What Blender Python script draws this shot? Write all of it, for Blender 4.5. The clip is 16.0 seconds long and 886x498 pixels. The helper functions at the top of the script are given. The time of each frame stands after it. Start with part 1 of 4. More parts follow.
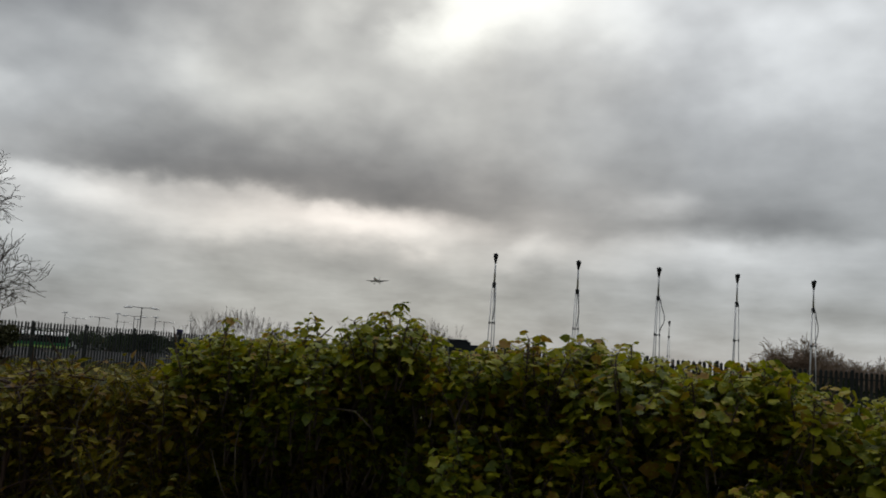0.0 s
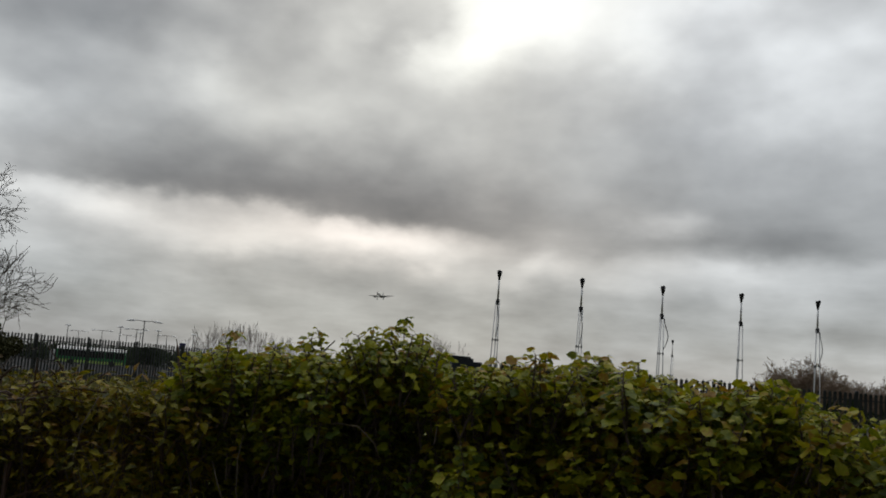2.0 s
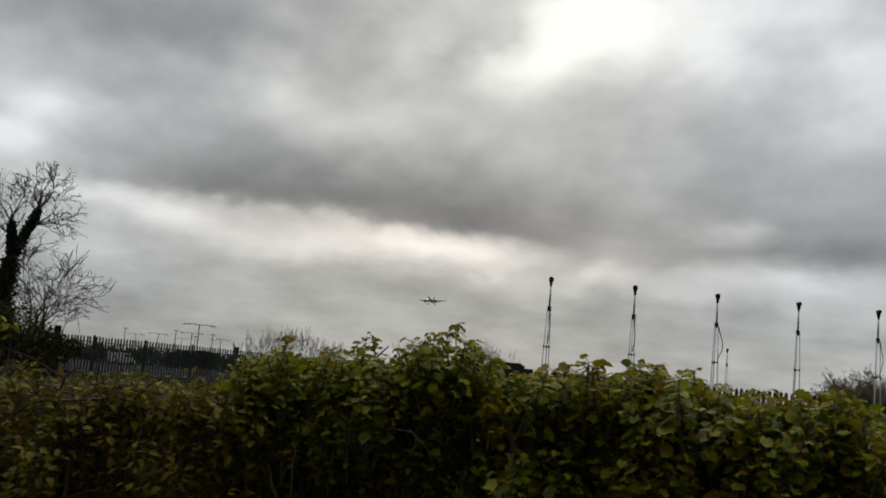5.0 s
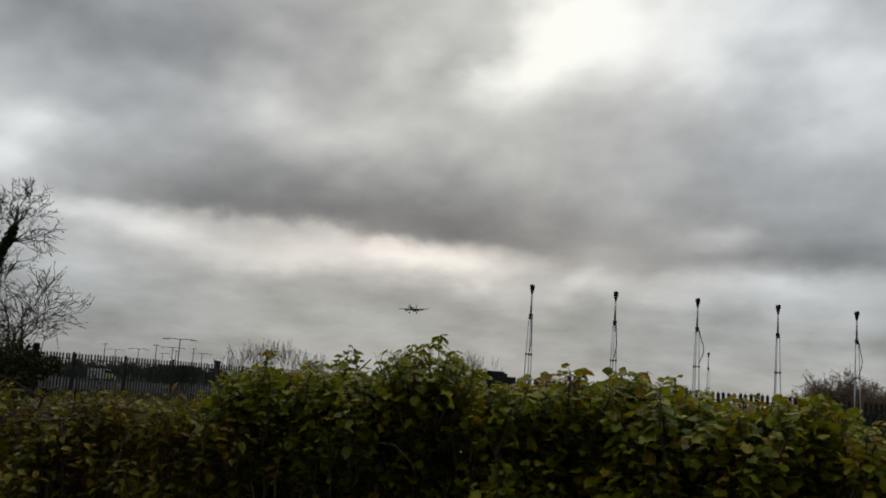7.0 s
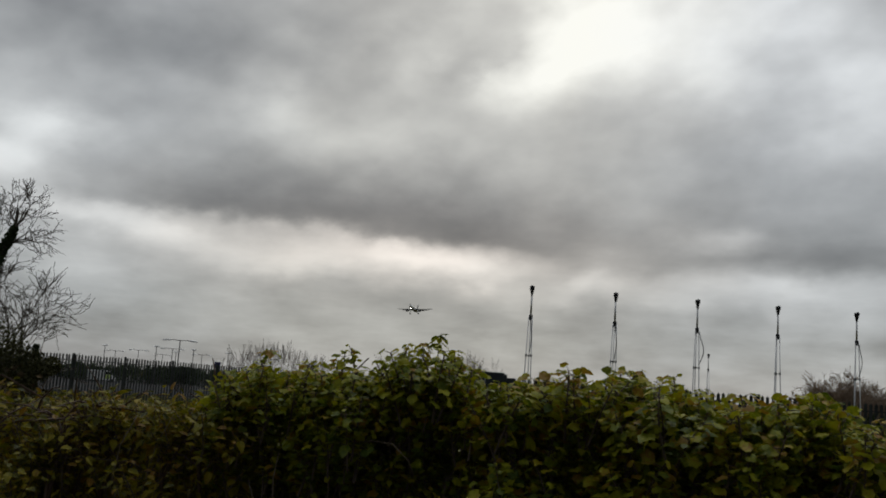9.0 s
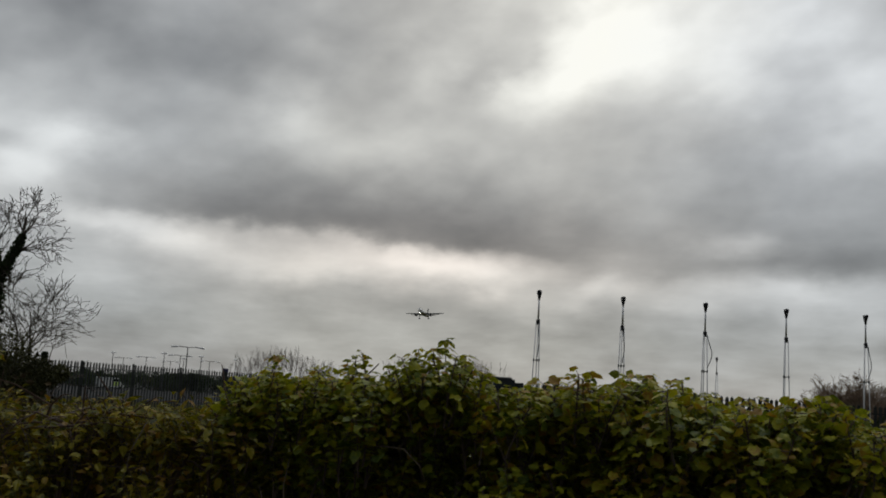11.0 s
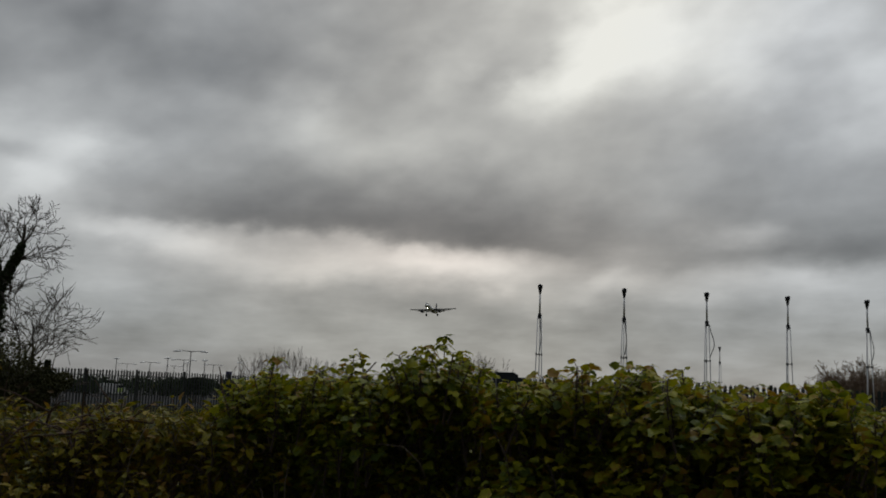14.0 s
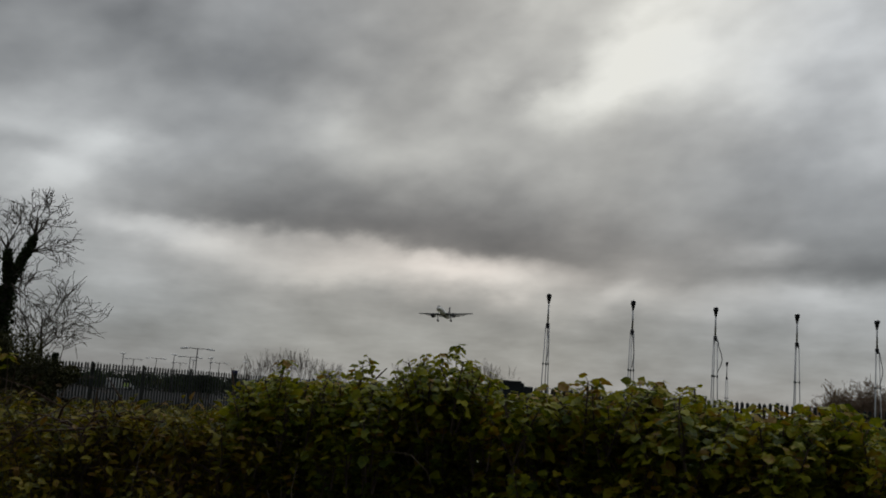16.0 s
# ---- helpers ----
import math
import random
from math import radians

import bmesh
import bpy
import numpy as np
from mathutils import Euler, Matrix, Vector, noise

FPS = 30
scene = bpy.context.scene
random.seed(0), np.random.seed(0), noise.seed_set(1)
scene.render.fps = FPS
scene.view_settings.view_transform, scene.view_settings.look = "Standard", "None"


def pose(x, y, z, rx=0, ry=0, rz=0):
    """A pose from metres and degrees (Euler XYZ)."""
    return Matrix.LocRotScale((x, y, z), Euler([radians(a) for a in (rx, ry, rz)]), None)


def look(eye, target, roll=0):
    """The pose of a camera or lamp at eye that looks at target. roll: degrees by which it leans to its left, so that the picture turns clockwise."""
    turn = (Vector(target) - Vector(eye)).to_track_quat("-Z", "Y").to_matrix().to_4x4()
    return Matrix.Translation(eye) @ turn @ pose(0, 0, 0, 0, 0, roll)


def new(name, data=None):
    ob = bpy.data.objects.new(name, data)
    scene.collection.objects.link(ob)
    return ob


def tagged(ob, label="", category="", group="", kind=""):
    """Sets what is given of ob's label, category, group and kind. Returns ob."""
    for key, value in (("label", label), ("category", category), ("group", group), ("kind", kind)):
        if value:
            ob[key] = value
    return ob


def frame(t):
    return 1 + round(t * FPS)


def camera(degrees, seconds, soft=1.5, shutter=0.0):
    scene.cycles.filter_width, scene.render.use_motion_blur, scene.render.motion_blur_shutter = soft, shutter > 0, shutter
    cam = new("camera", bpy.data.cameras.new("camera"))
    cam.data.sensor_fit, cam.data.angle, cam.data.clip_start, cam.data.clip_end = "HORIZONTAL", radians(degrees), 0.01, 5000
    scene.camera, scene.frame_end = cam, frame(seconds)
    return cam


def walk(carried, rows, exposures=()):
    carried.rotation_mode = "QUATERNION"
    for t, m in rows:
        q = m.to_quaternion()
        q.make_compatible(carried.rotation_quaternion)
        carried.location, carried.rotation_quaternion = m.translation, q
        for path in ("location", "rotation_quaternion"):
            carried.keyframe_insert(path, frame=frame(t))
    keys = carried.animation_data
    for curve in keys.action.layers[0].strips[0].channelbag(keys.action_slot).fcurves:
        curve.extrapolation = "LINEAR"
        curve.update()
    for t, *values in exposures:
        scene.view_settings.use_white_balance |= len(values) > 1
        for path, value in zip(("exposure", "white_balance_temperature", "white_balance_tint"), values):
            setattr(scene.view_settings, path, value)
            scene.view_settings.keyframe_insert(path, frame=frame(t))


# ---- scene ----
EYE = (0.0, 0.0, 1.65)

cam = camera(50.0, 16.0, soft=1.85)
walk(cam, [
    (0, pose(0.015, 0.0, 1.657, 96.626, -3.789, -0.440)),
    (0.5, pose(0.001, 0.0, 1.642, 97.283, -4.353, 0.228)),
    (1, pose(0.001, 0.0, 1.642, 96.967, -3.809, 0.014)),
    (1.5, pose(-0.008, 0.0, 1.647, 96.791, -4.219, 0.292)),
    (2, pose(0.003, 0.0, 1.653, 97.608, -4.389, -0.302)),
    (2.5, pose(0.001, 0.0, 1.640, 97.450, -4.399, 0.072)),
    (3, pose(0.006, 0.0, 1.652, 96.798, -4.262, -0.016)),
    (3.5, pose(-0.007, 0.0, 1.658, 97.408, -5.748, 1.748)),
    (4, pose(-0.015, 0.0, 1.657, 98.615, -5.344, 0.833)),
    (4.2, pose(-0.014, 0.0, 1.650, 97.715, -5.343, 2.538)),
    (6.3, pose(-0.008, 0.0, 1.655, 98.024, -3.860, 2.067)),
    (6.5, pose(0.000, 0.0, 1.657, 98.244, -3.422, 2.139)),
    (7, pose(-0.003, 0.0, 1.662, 98.356, -3.887, 1.715)),
    (7.5, pose(-0.007, 0.0, 1.662, 97.942, -3.774, 2.176)),
    (8, pose(0.000, 0.0, 1.647, 97.732, -3.786, 1.881)),
    (8.5, pose(-0.003, 0.0, 1.647, 98.027, -4.098, 2.472)),
    (9, pose(0.000, 0.0, 1.653, 98.440, -3.895, 1.713)),
    (11.3, pose(-0.003, 0.0, 1.650, 98.844, -3.555, 2.193)),
    (11.5, pose(0.003, 0.0, 1.648, 99.336, -3.447, 1.500)),
    (12, pose(-0.002, 0.0, 1.643, 99.757, -2.918, 2.206)),
    (12.5, pose(-0.003, 0.0, 1.643, 102.136, -1.859, 5.478)),
    (13, pose(-0.003, 0.0, 1.650, 100.279, -2.083, 4.315)),
    (13.5, pose(0.018, 0.0, 1.643, 98.729, -1.881, 3.267)),
    (14, pose(0.020, 0.0, 1.650, 98.528, -1.969, 2.437)),
    (14.5, pose(0.009, 0.0, 1.667, 98.558, -3.082, 2.527)),
    (15, pose(-0.003, 0.0, 1.662, 98.836, -3.276, 2.869)),
    (15.5, pose(0.005, 0.0, 1.662, 98.737, -3.384, 2.274)),
    (16, pose(-0.008, 0.0, 1.662, 98.858, -3.917, 2.708)),
], exposures=[(0, -0.02), (3.5, 0.04), (6.3, -0.12), (12, -0.15), (12.5, -0.14), (13, -0.28), (14, -0.38), (16, -0.44)])

# ---- world and sun: an overcast afternoon ----
world = bpy.data.worlds.new("overcast")
scene.world = world
world.use_nodes = True
sky = world.node_tree.nodes.new("ShaderNodeTexSky")
sky.sky_type, sky.sun_disc = "NISHITA", False
sky.sun_elevation, sky.sun_rotation = radians(38), radians(10)
world.node_tree.links.new(sky.outputs[0], world.node_tree.nodes["Background"].inputs[0])
world.node_tree.nodes["Background"].inputs[1].default_value = 0.06
sun_data = bpy.data.lights.new("sun", "SUN")
sun_data.energy, sun_data.angle, sun_data.color = 0.8, radians(20), (1.0, 0.96, 0.9)
sun = new("sun", sun_data)
sun.matrix_world = look((0, 0, 50), (0 - 50 * math.sin(radians(10)), -50 * math.cos(radians(10)), 50 - 50 * math.tan(radians(38))))


# ---- materials ----
def material(name, low, high, rough=0.7, metal=0.0, scale=8.0, fine=60.0, bump=0.3, island=0.0, through_light=0.0, random_object=0.0, spec=0.5):
    """Two scales of noise between two colours, with bump; island: variation from piece to piece; through_light: thin and translucent."""
    m = bpy.data.materials.new(name)
    m.use_nodes = True
    nt = m.node_tree
    bsdf = nt.nodes["Principled BSDF"]
    out = nt.nodes["Material Output"]
    tc = nt.nodes.new("ShaderNodeTexCoord")
    big, small = nt.nodes.new("ShaderNodeTexNoise"), nt.nodes.new("ShaderNodeTexNoise")
    for n, s in ((big, scale), (small, fine)):
        n.inputs["Scale"].default_value = s
        n.inputs["Detail"].default_value = 5
        nt.links.new(tc.outputs["Object"], n.inputs["Vector"])
    fac = nt.nodes.new("ShaderNodeMath")
    fac.operation = "MULTIPLY_ADD"
    fac.inputs[1].default_value = 0.6
    half = nt.nodes.new("ShaderNodeMath")
    half.operation = "MULTIPLY"
    half.inputs[1].default_value = 0.5
    nt.links.new(small.outputs[0], half.inputs[0])
    nt.links.new(big.outputs[0], fac.inputs[0])
    nt.links.new(half.outputs[0], fac.inputs[2])
    last = fac.outputs[0]
    for amount, node, socket in ((island, "ShaderNodeNewGeometry", "Random Per Island"), (random_object, "ShaderNodeObjectInfo", "Random")):
        if amount:
            g = nt.nodes.new(node)
            k = nt.nodes.new("ShaderNodeMath")
            k.operation = "MULTIPLY_ADD"
            k.inputs[1].default_value = amount
            nt.links.new(g.outputs[socket], k.inputs[0])
            s = nt.nodes.new("ShaderNodeMath")
            s.operation = "SUBTRACT"
            s.inputs[1].default_value = amount / 2
            nt.links.new(last, s.inputs[0])
            nt.links.new(s.outputs[0], k.inputs[2])
            last = k.outputs[0]
    ramp = nt.nodes.new("ShaderNodeValToRGB")
    ramp.color_ramp.elements[0].position, ramp.color_ramp.elements[1].position = 0.25, 0.8
    stops = [low, high] if not isinstance(low[0], tuple) else list(low)
    for i, c in enumerate(stops):
        p = 0.22 + 0.6 * i / (len(stops) - 1)
        e = ramp.color_ramp.elements[0] if i == 0 else ramp.color_ramp.elements[-1] if i == len(stops) - 1 else ramp.color_ramp.elements.new(p)
        e.position = p
        e.color = (*c, 1)
    nt.links.new(last, ramp.inputs[0])
    nt.links.new(ramp.outputs[0], bsdf.inputs["Base Color"])
    bsdf.inputs["Specular IOR Level"].default_value = 0.3 if through_light else spec
    bsdf.inputs["Roughness"].default_value, bsdf.inputs["Metallic"].default_value = rough, metal
    if bump:
        b = nt.nodes.new("ShaderNodeBump")
        b.inputs["Strength"].default_value, b.inputs["Distance"].default_value = bump, 0.01
        nt.links.new(small.outputs[0], b.inputs["Height"])
        nt.links.new(b.outputs[0], bsdf.inputs["Normal"])
    if through_light:
        tr = nt.nodes.new("ShaderNodeBsdfTranslucent")
        nt.links.new(ramp.outputs[0], tr.inputs[0])
        mix = nt.nodes.new("ShaderNodeMixShader")
        mix.inputs[0].default_value = through_light
        nt.links.new(bsdf.outputs[0], mix.inputs[1])
        nt.links.new(tr.outputs[0], mix.inputs[2])
        nt.links.new(mix.outputs[0], out.inputs[0])
    return m


def glow(name, colour, strength):
    m = bpy.data.materials.new(name)
    m.use_nodes = True
    b = m.node_tree.nodes["Principled BSDF"]
    b.inputs["Base Color"].default_value = b.inputs["Emission Color"].default_value = (*colour, 1)
    b.inputs["Emission Strength"].default_value = strength
    return m


MAPLE = material("maple_leaf", ((0.055, 0.09, 0.008), (0.097, 0.135, 0.008), (0.16, 0.19, 0.01), (0.245, 0.26, 0.012), (0.34, 0.34, 0.012), (0.36, 0.32, 0.015), (0.30, 0.17, 0.015)), None, 0.5, 0, 14, 90, 0.25, island=0.45, through_light=0.34, random_object=0.3)
BRAMBLE = material("bramble_leaf", ((0.045, 0.05, 0.006), (0.11, 0.11, 0.006), (0.24, 0.21, 0.008), (0.34, 0.27, 0.01), (0.22, 0.12, 0.012)), None, 0.5, 0, 14, 90, 0.25, island=0.5, through_light=0.36, random_object=0.3)
WOOD = material("twig_bark", (0.045, 0.03, 0.02), (0.16, 0.12, 0.09), 0.8, 0, 12, 90, 0.5)
CANE = material("bramble_cane", (0.035, 0.018, 0.01), (0.11, 0.06, 0.035), 0.6, 0, 9, 90, 0.3)
PALE_WOOD = material("dead_stem", (0.12, 0.09, 0.06), (0.28, 0.23, 0.17), 0.8, 0, 12, 90, 0.5)
BARK = material("tree_bark", (0.04, 0.034, 0.028), (0.11, 0.095, 0.08), 0.9, 0, 3, 30, 0.6)
PALE_BARK = material("sapling_bark", (0.14, 0.125, 0.115), (0.28, 0.25, 0.23), 0.9, 0, 3, 30, 0.4)
# brown twigs, lightened: distance haze is put into this colour
BROWN_BARK = material("brown_twig_bark", (0.13, 0.09, 0.06), (0.25, 0.18, 0.125), 0.9, 0, 3, 30, 0.4)
IVY = material("ivy_leaf", (0.012, 0.022, 0.008), (0.04, 0.06, 0.02), 0.5, 0, 3, 30, 0.2, island=0.6, spec=0.15)
EVERGREEN = material("evergreen_leaf", (0.022, 0.026, 0.009), (0.07, 0.068, 0.02), 0.6, 0, 1, 12, 0.2, island=0.6, spec=0.15)
BRACKEN = material("dead_bracken", ((0.025, 0.019, 0.009), (0.06, 0.04, 0.018), (0.06, 0.052, 0.018)), None, 0.85, 0, 1, 20, 0.2, island=0.7, spec=0.15)
FAR_GREEN = material("far_foliage", (0.02, 0.035, 0.018), (0.06, 0.08, 0.04), 0.8, 0, 0.2, 3, 0.2, island=0.6, spec=0.15)
FENCE = material("fence_paint", (0.012, 0.016, 0.016), (0.03, 0.037, 0.036), 0.5, 0, 3, 60, 0.2, random_object=0.5)
STEEL = material("galvanised_steel", (0.58, 0.59, 0.60), (0.76, 0.77, 0.78), 0.42, 0.7, 6, 70, 0.15)
DARK_STEEL = material("dark_fitting", (0.015, 0.015, 0.017), (0.05, 0.05, 0.055), 0.45, 0.2, 10, 80, 0.1)
CABLE = material("cable_sheath", (0.10, 0.10, 0.11), (0.18, 0.18, 0.19), 0.6, 0, 10, 80, 0.1)
BLOCK_GREY = material("pale_block_grey", (0.42, 0.42, 0.40), (0.6, 0.6, 0.57), 0.9, 0, 2, 30, 0.3)
CABINET = material("navy_cabinet_paint", (0.008, 0.012, 0.02), (0.02, 0.028, 0.042), 0.5, 0, 3, 40, 0.1)
SIGN = material("blue_sign_paint", (0.02, 0.02, 0.08), (0.04, 0.04, 0.13), 0.5, 0, 5, 40, 0.1)
WHITE = material("white_paint", (0.62, 0.63, 0.64), (0.8, 0.8, 0.8), 0.35, 0, 1, 12, 0.05)
VAN_WHITE = material("dull_white_paint", (0.4, 0.42, 0.42), (0.52, 0.54, 0.54), 0.4, 0, 1, 12, 0.05)
GREEN = material("bus_green_paint", (0.02, 0.16, 0.05), (0.04, 0.24, 0.08), 0.35, 0, 1, 12, 0.05)
LIME = material("lime_stripe", (0.4, 0.55, 0.12), (0.5, 0.68, 0.18), 0.4, 0, 1, 12, 0.05)
DARK_GLASS = material("dark_window_glass", (0.006, 0.008, 0.01), (0.015, 0.018, 0.022), 0.08, 0, 1, 10, 0.0)
TYRE = material("tyre_rubber", (0.015, 0.015, 0.015), (0.035, 0.035, 0.035), 0.85, 0, 10, 60, 0.3)
HULL = material("aircraft_white_paint", (0.76, 0.77, 0.79), (0.86, 0.87, 0.88), 0.35, 0, 0.3, 4, 0.02)
WINGSKIN = material("wing_grey_paint", (0.10, 0.11, 0.125), (0.17, 0.18, 0.19), 0.45, 0.1, 0.4, 5, 0.02)
NAVY = material("fin_dark_paint", (0.05, 0.05, 0.06), (0.09, 0.09, 0.10), 0.4, 0, 0.4, 5, 0.02)
LANDING_LIGHT = glow("landing_light_glow", (1.0, 0.97, 0.9), 30.0)
ASPHALT = material("car_park_asphalt", (0.035, 0.035, 0.037), (0.07, 0.07, 0.072), 0.9, 0, 0.2, 8, 0.3, spec=0.03)
TURF = material("rough_grass_ground", ((0.025, 0.028, 0.010), (0.06, 0.055, 0.02), (0.09, 0.075, 0.03)), None, 0.95, 0, 0.35, 9, 0.6, spec=0.0)


def cloud_material():
    """Low stratocumulus: soft banks in azimuth and elevation about the layer's middle, their edges broken up by noise."""
    m = bpy.data.materials.new("stratocumulus")
    m.use_nodes = True
    nt = m.node_tree
    nt.nodes.clear()

    def math_node(op, a, b=None, c=None):
        n = nt.nodes.new("ShaderNodeMath")
        n.operation = op
        for i, v in enumerate((a, b, c)):
            if v is None:
                continue
            if isinstance(v, (int, float)):
                n.inputs[i].default_value = v
            else:
                nt.links.new(v, n.inputs[i])
        return n.outputs[0]

    tc = nt.nodes.new("ShaderNodeTexCoord")
    sep = nt.nodes.new("ShaderNodeSeparateXYZ")
    nt.links.new(tc.outputs["Object"], sep.inputs[0])
    x, y, z = sep.outputs
    r = math_node("SQRT", math_node("ADD", math_node("MULTIPLY", x, x), math_node("MULTIPLY", y, y)))
    az0 = math_node("MULTIPLY", math_node("ARCTAN2", x, y), 57.2958)
    el0 = math_node("MULTIPLY", math_node("ARCTAN2", z, r), 57.2958)

    def noise_of(sx, sy, scale, detail, rough=0.55):
        v = nt.nodes.new("ShaderNodeCombineXYZ")
        nt.links.new(math_node("MULTIPLY", az0, sx), v.inputs[0])
        nt.links.new(math_node("MULTIPLY", el0, sy), v.inputs[1])
        n = nt.nodes.new("ShaderNodeTexNoise")
        n.inputs["Scale"].default_value, n.inputs["Detail"].default_value, n.inputs["Roughness"].default_value = scale, detail, rough
        nt.links.new(v.outputs[0], n.inputs["Vector"])
        return n

    az, el = az0, el0
    for warp, wide, high in ((noise_of(0.09, 0.15, 1.0, 2), 5.0, 2.2), (noise_of(0.32, 0.5, 1.0, 4, 0.5), 3.2, 1.8)):
        wsep = nt.nodes.new("ShaderNodeSeparateColor")
        nt.links.new(warp.outputs["Color"], wsep.inputs[0])
        az = math_node("MULTIPLY_ADD", math_node("SUBTRACT", wsep.outputs[0], 0.5), wide, az)
        el = math_node("MULTIPLY_ADD", math_node("SUBTRACT", wsep.outputs[1], 0.5), high, el)
    total = []

    def cloud(a, e, half_w, half_h, tilt, amount):
        ca, sa = math.cos(radians(tilt)), math.sin(radians(tilt))
        da, de = math_node("SUBTRACT", az, a), math_node("SUBTRACT", el, e)
        u = math_node("ADD", math_node("MULTIPLY", da, ca / half_w), math_node("MULTIPLY", de, sa / half_w))
        v = math_node("ADD", math_node("MULTIPLY", da, -sa / half_h), math_node("MULTIPLY", de, ca / half_h))
        q = math_node("ADD", math_node("MULTIPLY", u, u), math_node("MULTIPLY", v, v))
        total.append(math_node("MULTIPLY", math_node("EXPONENT", math_node("MULTIPLY", q, -0.8)), amount))

    def shelf(a, half_w, edge, slope, bend, soft, depth, amount):
        """A flat-bottomed bank: sharp below, fading upwards."""
        base = math_node("ADD", math_node("MULTIPLY_ADD", az, slope, edge), math_node("MULTIPLY", math_node("MULTIPLY", az, az), bend))
        up = math_node("SUBTRACT", el, base)
        s = math_node("DIVIDE", 1.0, math_node("ADD", 1.0, math_node("EXPONENT", math_node("MULTIPLY", up, -1.0 / soft))))
        fade = math_node("EXPONENT", math_node("MULTIPLY", math_node("MULTIPLY", up, up), -1.0 / depth ** 2))
        da = math_node("DIVIDE", math_node("SUBTRACT", az, a), half_w)
        side = math_node("EXPONENT", math_node("MULTIPLY", math_node("POWER", math_node("ABSOLUTE", da), 4.0), -1.0))
        total.append(math_node("MULTIPLY", math_node("MULTIPLY", math_node("MULTIPLY", s, fade), side), amount))

    shelf(-12, 13.5, 8.79, -0.026, -0.0004, 0.16, 3.6, -0.25)
    shelf(11, 17, 8.9, -0.02, 0.0, 0.6, 3.4, -0.15)
    cloud(-29.1, 20.8, 8.2, 2.6, 2, -0.09)
    cloud(-20.7, 19.0, 6.8, 1.5, 10, -0.07)
    cloud(-35.2, 16.8, 4.1, 1.4, 2, -0.06)
    cloud(-31.9, 12.3, 3.7, 0.6, -1, -0.10)
    cloud(-25.2, 15.0, 4.1, 1.0, 12, -0.05)
    cloud(-34.6, 13.8, 3.1, 1.0, 2, +0.06)
    cloud(-29.5, 11.5, 1.7, 1.5, 32, +0.14)
    cloud(-27.4, 13.4, 2.0, 1.0, 2, +0.13)
    cloud(-16.1, 15.9, 2.7, 1.2, 7, +0.12)
    cloud(-10.7, 14.8, 4.1, 1.4, 2, +0.09)
    cloud(2.6, 23.6, 3.6, 2.6, 30, +0.15)
    cloud(-6.0, 24.9, 2.4, 2.0, 42, +0.14)
    cloud(-1.5, 19.3, 4.1, 1.5, 22, +0.16)
    cloud(-8.5, 20.4, 2.0, 2.4, 62, +0.06)
    cloud(-5.6, 19.8, 1.5, 2.0, 20, -0.12)
    cloud(-3.5, 21.9, 1.7, 0.9, 42, -0.04)
    cloud(8.5, 21.3, 3.7, 4.1, 52, +0.10)
    cloud(13.0, 25.9, 3.7, 2.0, 2, +0.10)
    cloud(11.8, 15.9, 6.5, 2.0, -6, -0.06)
    cloud(-14.5, 26.0, 5.1, 2.0, 22, -0.03)
    cloud(15.6, 19.1, 3.1, 2.0, 42, -0.04)
    cloud(5.0, 26.8, 4.1, 1.5, 2, +0.09)
    cloud(-6.5, 8.0, 4.6, 1.0, -6, +0.22)
    cloud(-10.1, 7.3, 3.7, 0.9, -2, +0.10)
    cloud(-2.1, 7.5, 3.0, 0.9, -8, +0.15)
    cloud(-15.5, 7.1, 4.1, 0.9, -2, +0.06)
    cloud(-20.5, 8.0, 3.7, 0.7, -6, +0.12)
    cloud(-25.1, 8.4, 2.7, 0.6, -2, +0.10)
    cloud(-11.7, 5.5, 5.8, 0.5, -4, -0.07)
    cloud(11.6, 9.7, 2.4, 0.7, -3, +0.10)
    cloud(5.8, 7.1, 1.7, 0.7, 27, +0.10)
    cloud(3.0, 5.8, 2.4, 0.7, 7, +0.06)
    cloud(8.0, 8.1, 3.7, 0.6, -4, -0.06)
    cloud(14.6, 8.6, 4.4, 0.7, -3, -0.08)
    cloud(16.0, 6.9, 3.4, 0.6, -2, +0.07)
    cloud(9.7, 5.1, 4.8, 0.5, -1, -0.06)
    cloud(4.3, 4.2, 5.4, 0.4, -1, -0.04)
    cloud(-19.4, 4.0, 5.1, 0.7, -1, +0.03)
    cloud(23.0, 19.7, 3.1, 2.0, 4, +0.02)
    cloud(20.7, 16.4, 3.7, 2.0, 14, +0.06)
    cloud(21.6, 13.6, 4.4, 1.7, 4, -0.05)
    cloud(19.6, 9.0, 5.4, 0.9, -0, -0.07)
    cloud(23.2, 7.6, 3.7, 0.7, 1, +0.06)
    cloud(21.8, 3.8, 5.4, 0.5, 1, -0.05)
    cloud(11.2, 17.8, 3.7, 2.0, 4, -0.06)
    cloud(13.2, 10.0, 2.0, 0.7, 4, +0.08)
    cloud(6.8, 17.1, 3.4, 1.4, 4, +0.02)
    cloud(4, 22.5, 15, 4.8, 8, 0.11)
    cloud(-31, 12.5, 6, 3, 0, 0.12)
    cloud(22, 18.5, 6, 4, 0, 0.10)
    cloud(14, 21, 6, 5, 0, 0.07)
    cloud(3.5, 20.8, 3.5, 2.2, 40, 0.03)
    cloud(-26, 10.3, 6, 2.2, 0, 0.07)
    cloud(-12, 24, 7, 3, 0, -0.04)
    cloud(-13, 21.0, 7, 2.2, 8, -0.06)
    cloud(15, 6.2, 8, 1.6, -3, 0.07)
    cloud(-22, 6, 7, 2.0, 0, 0.04)
    cloud(0, 22, 5, 3, 30, 0.08)
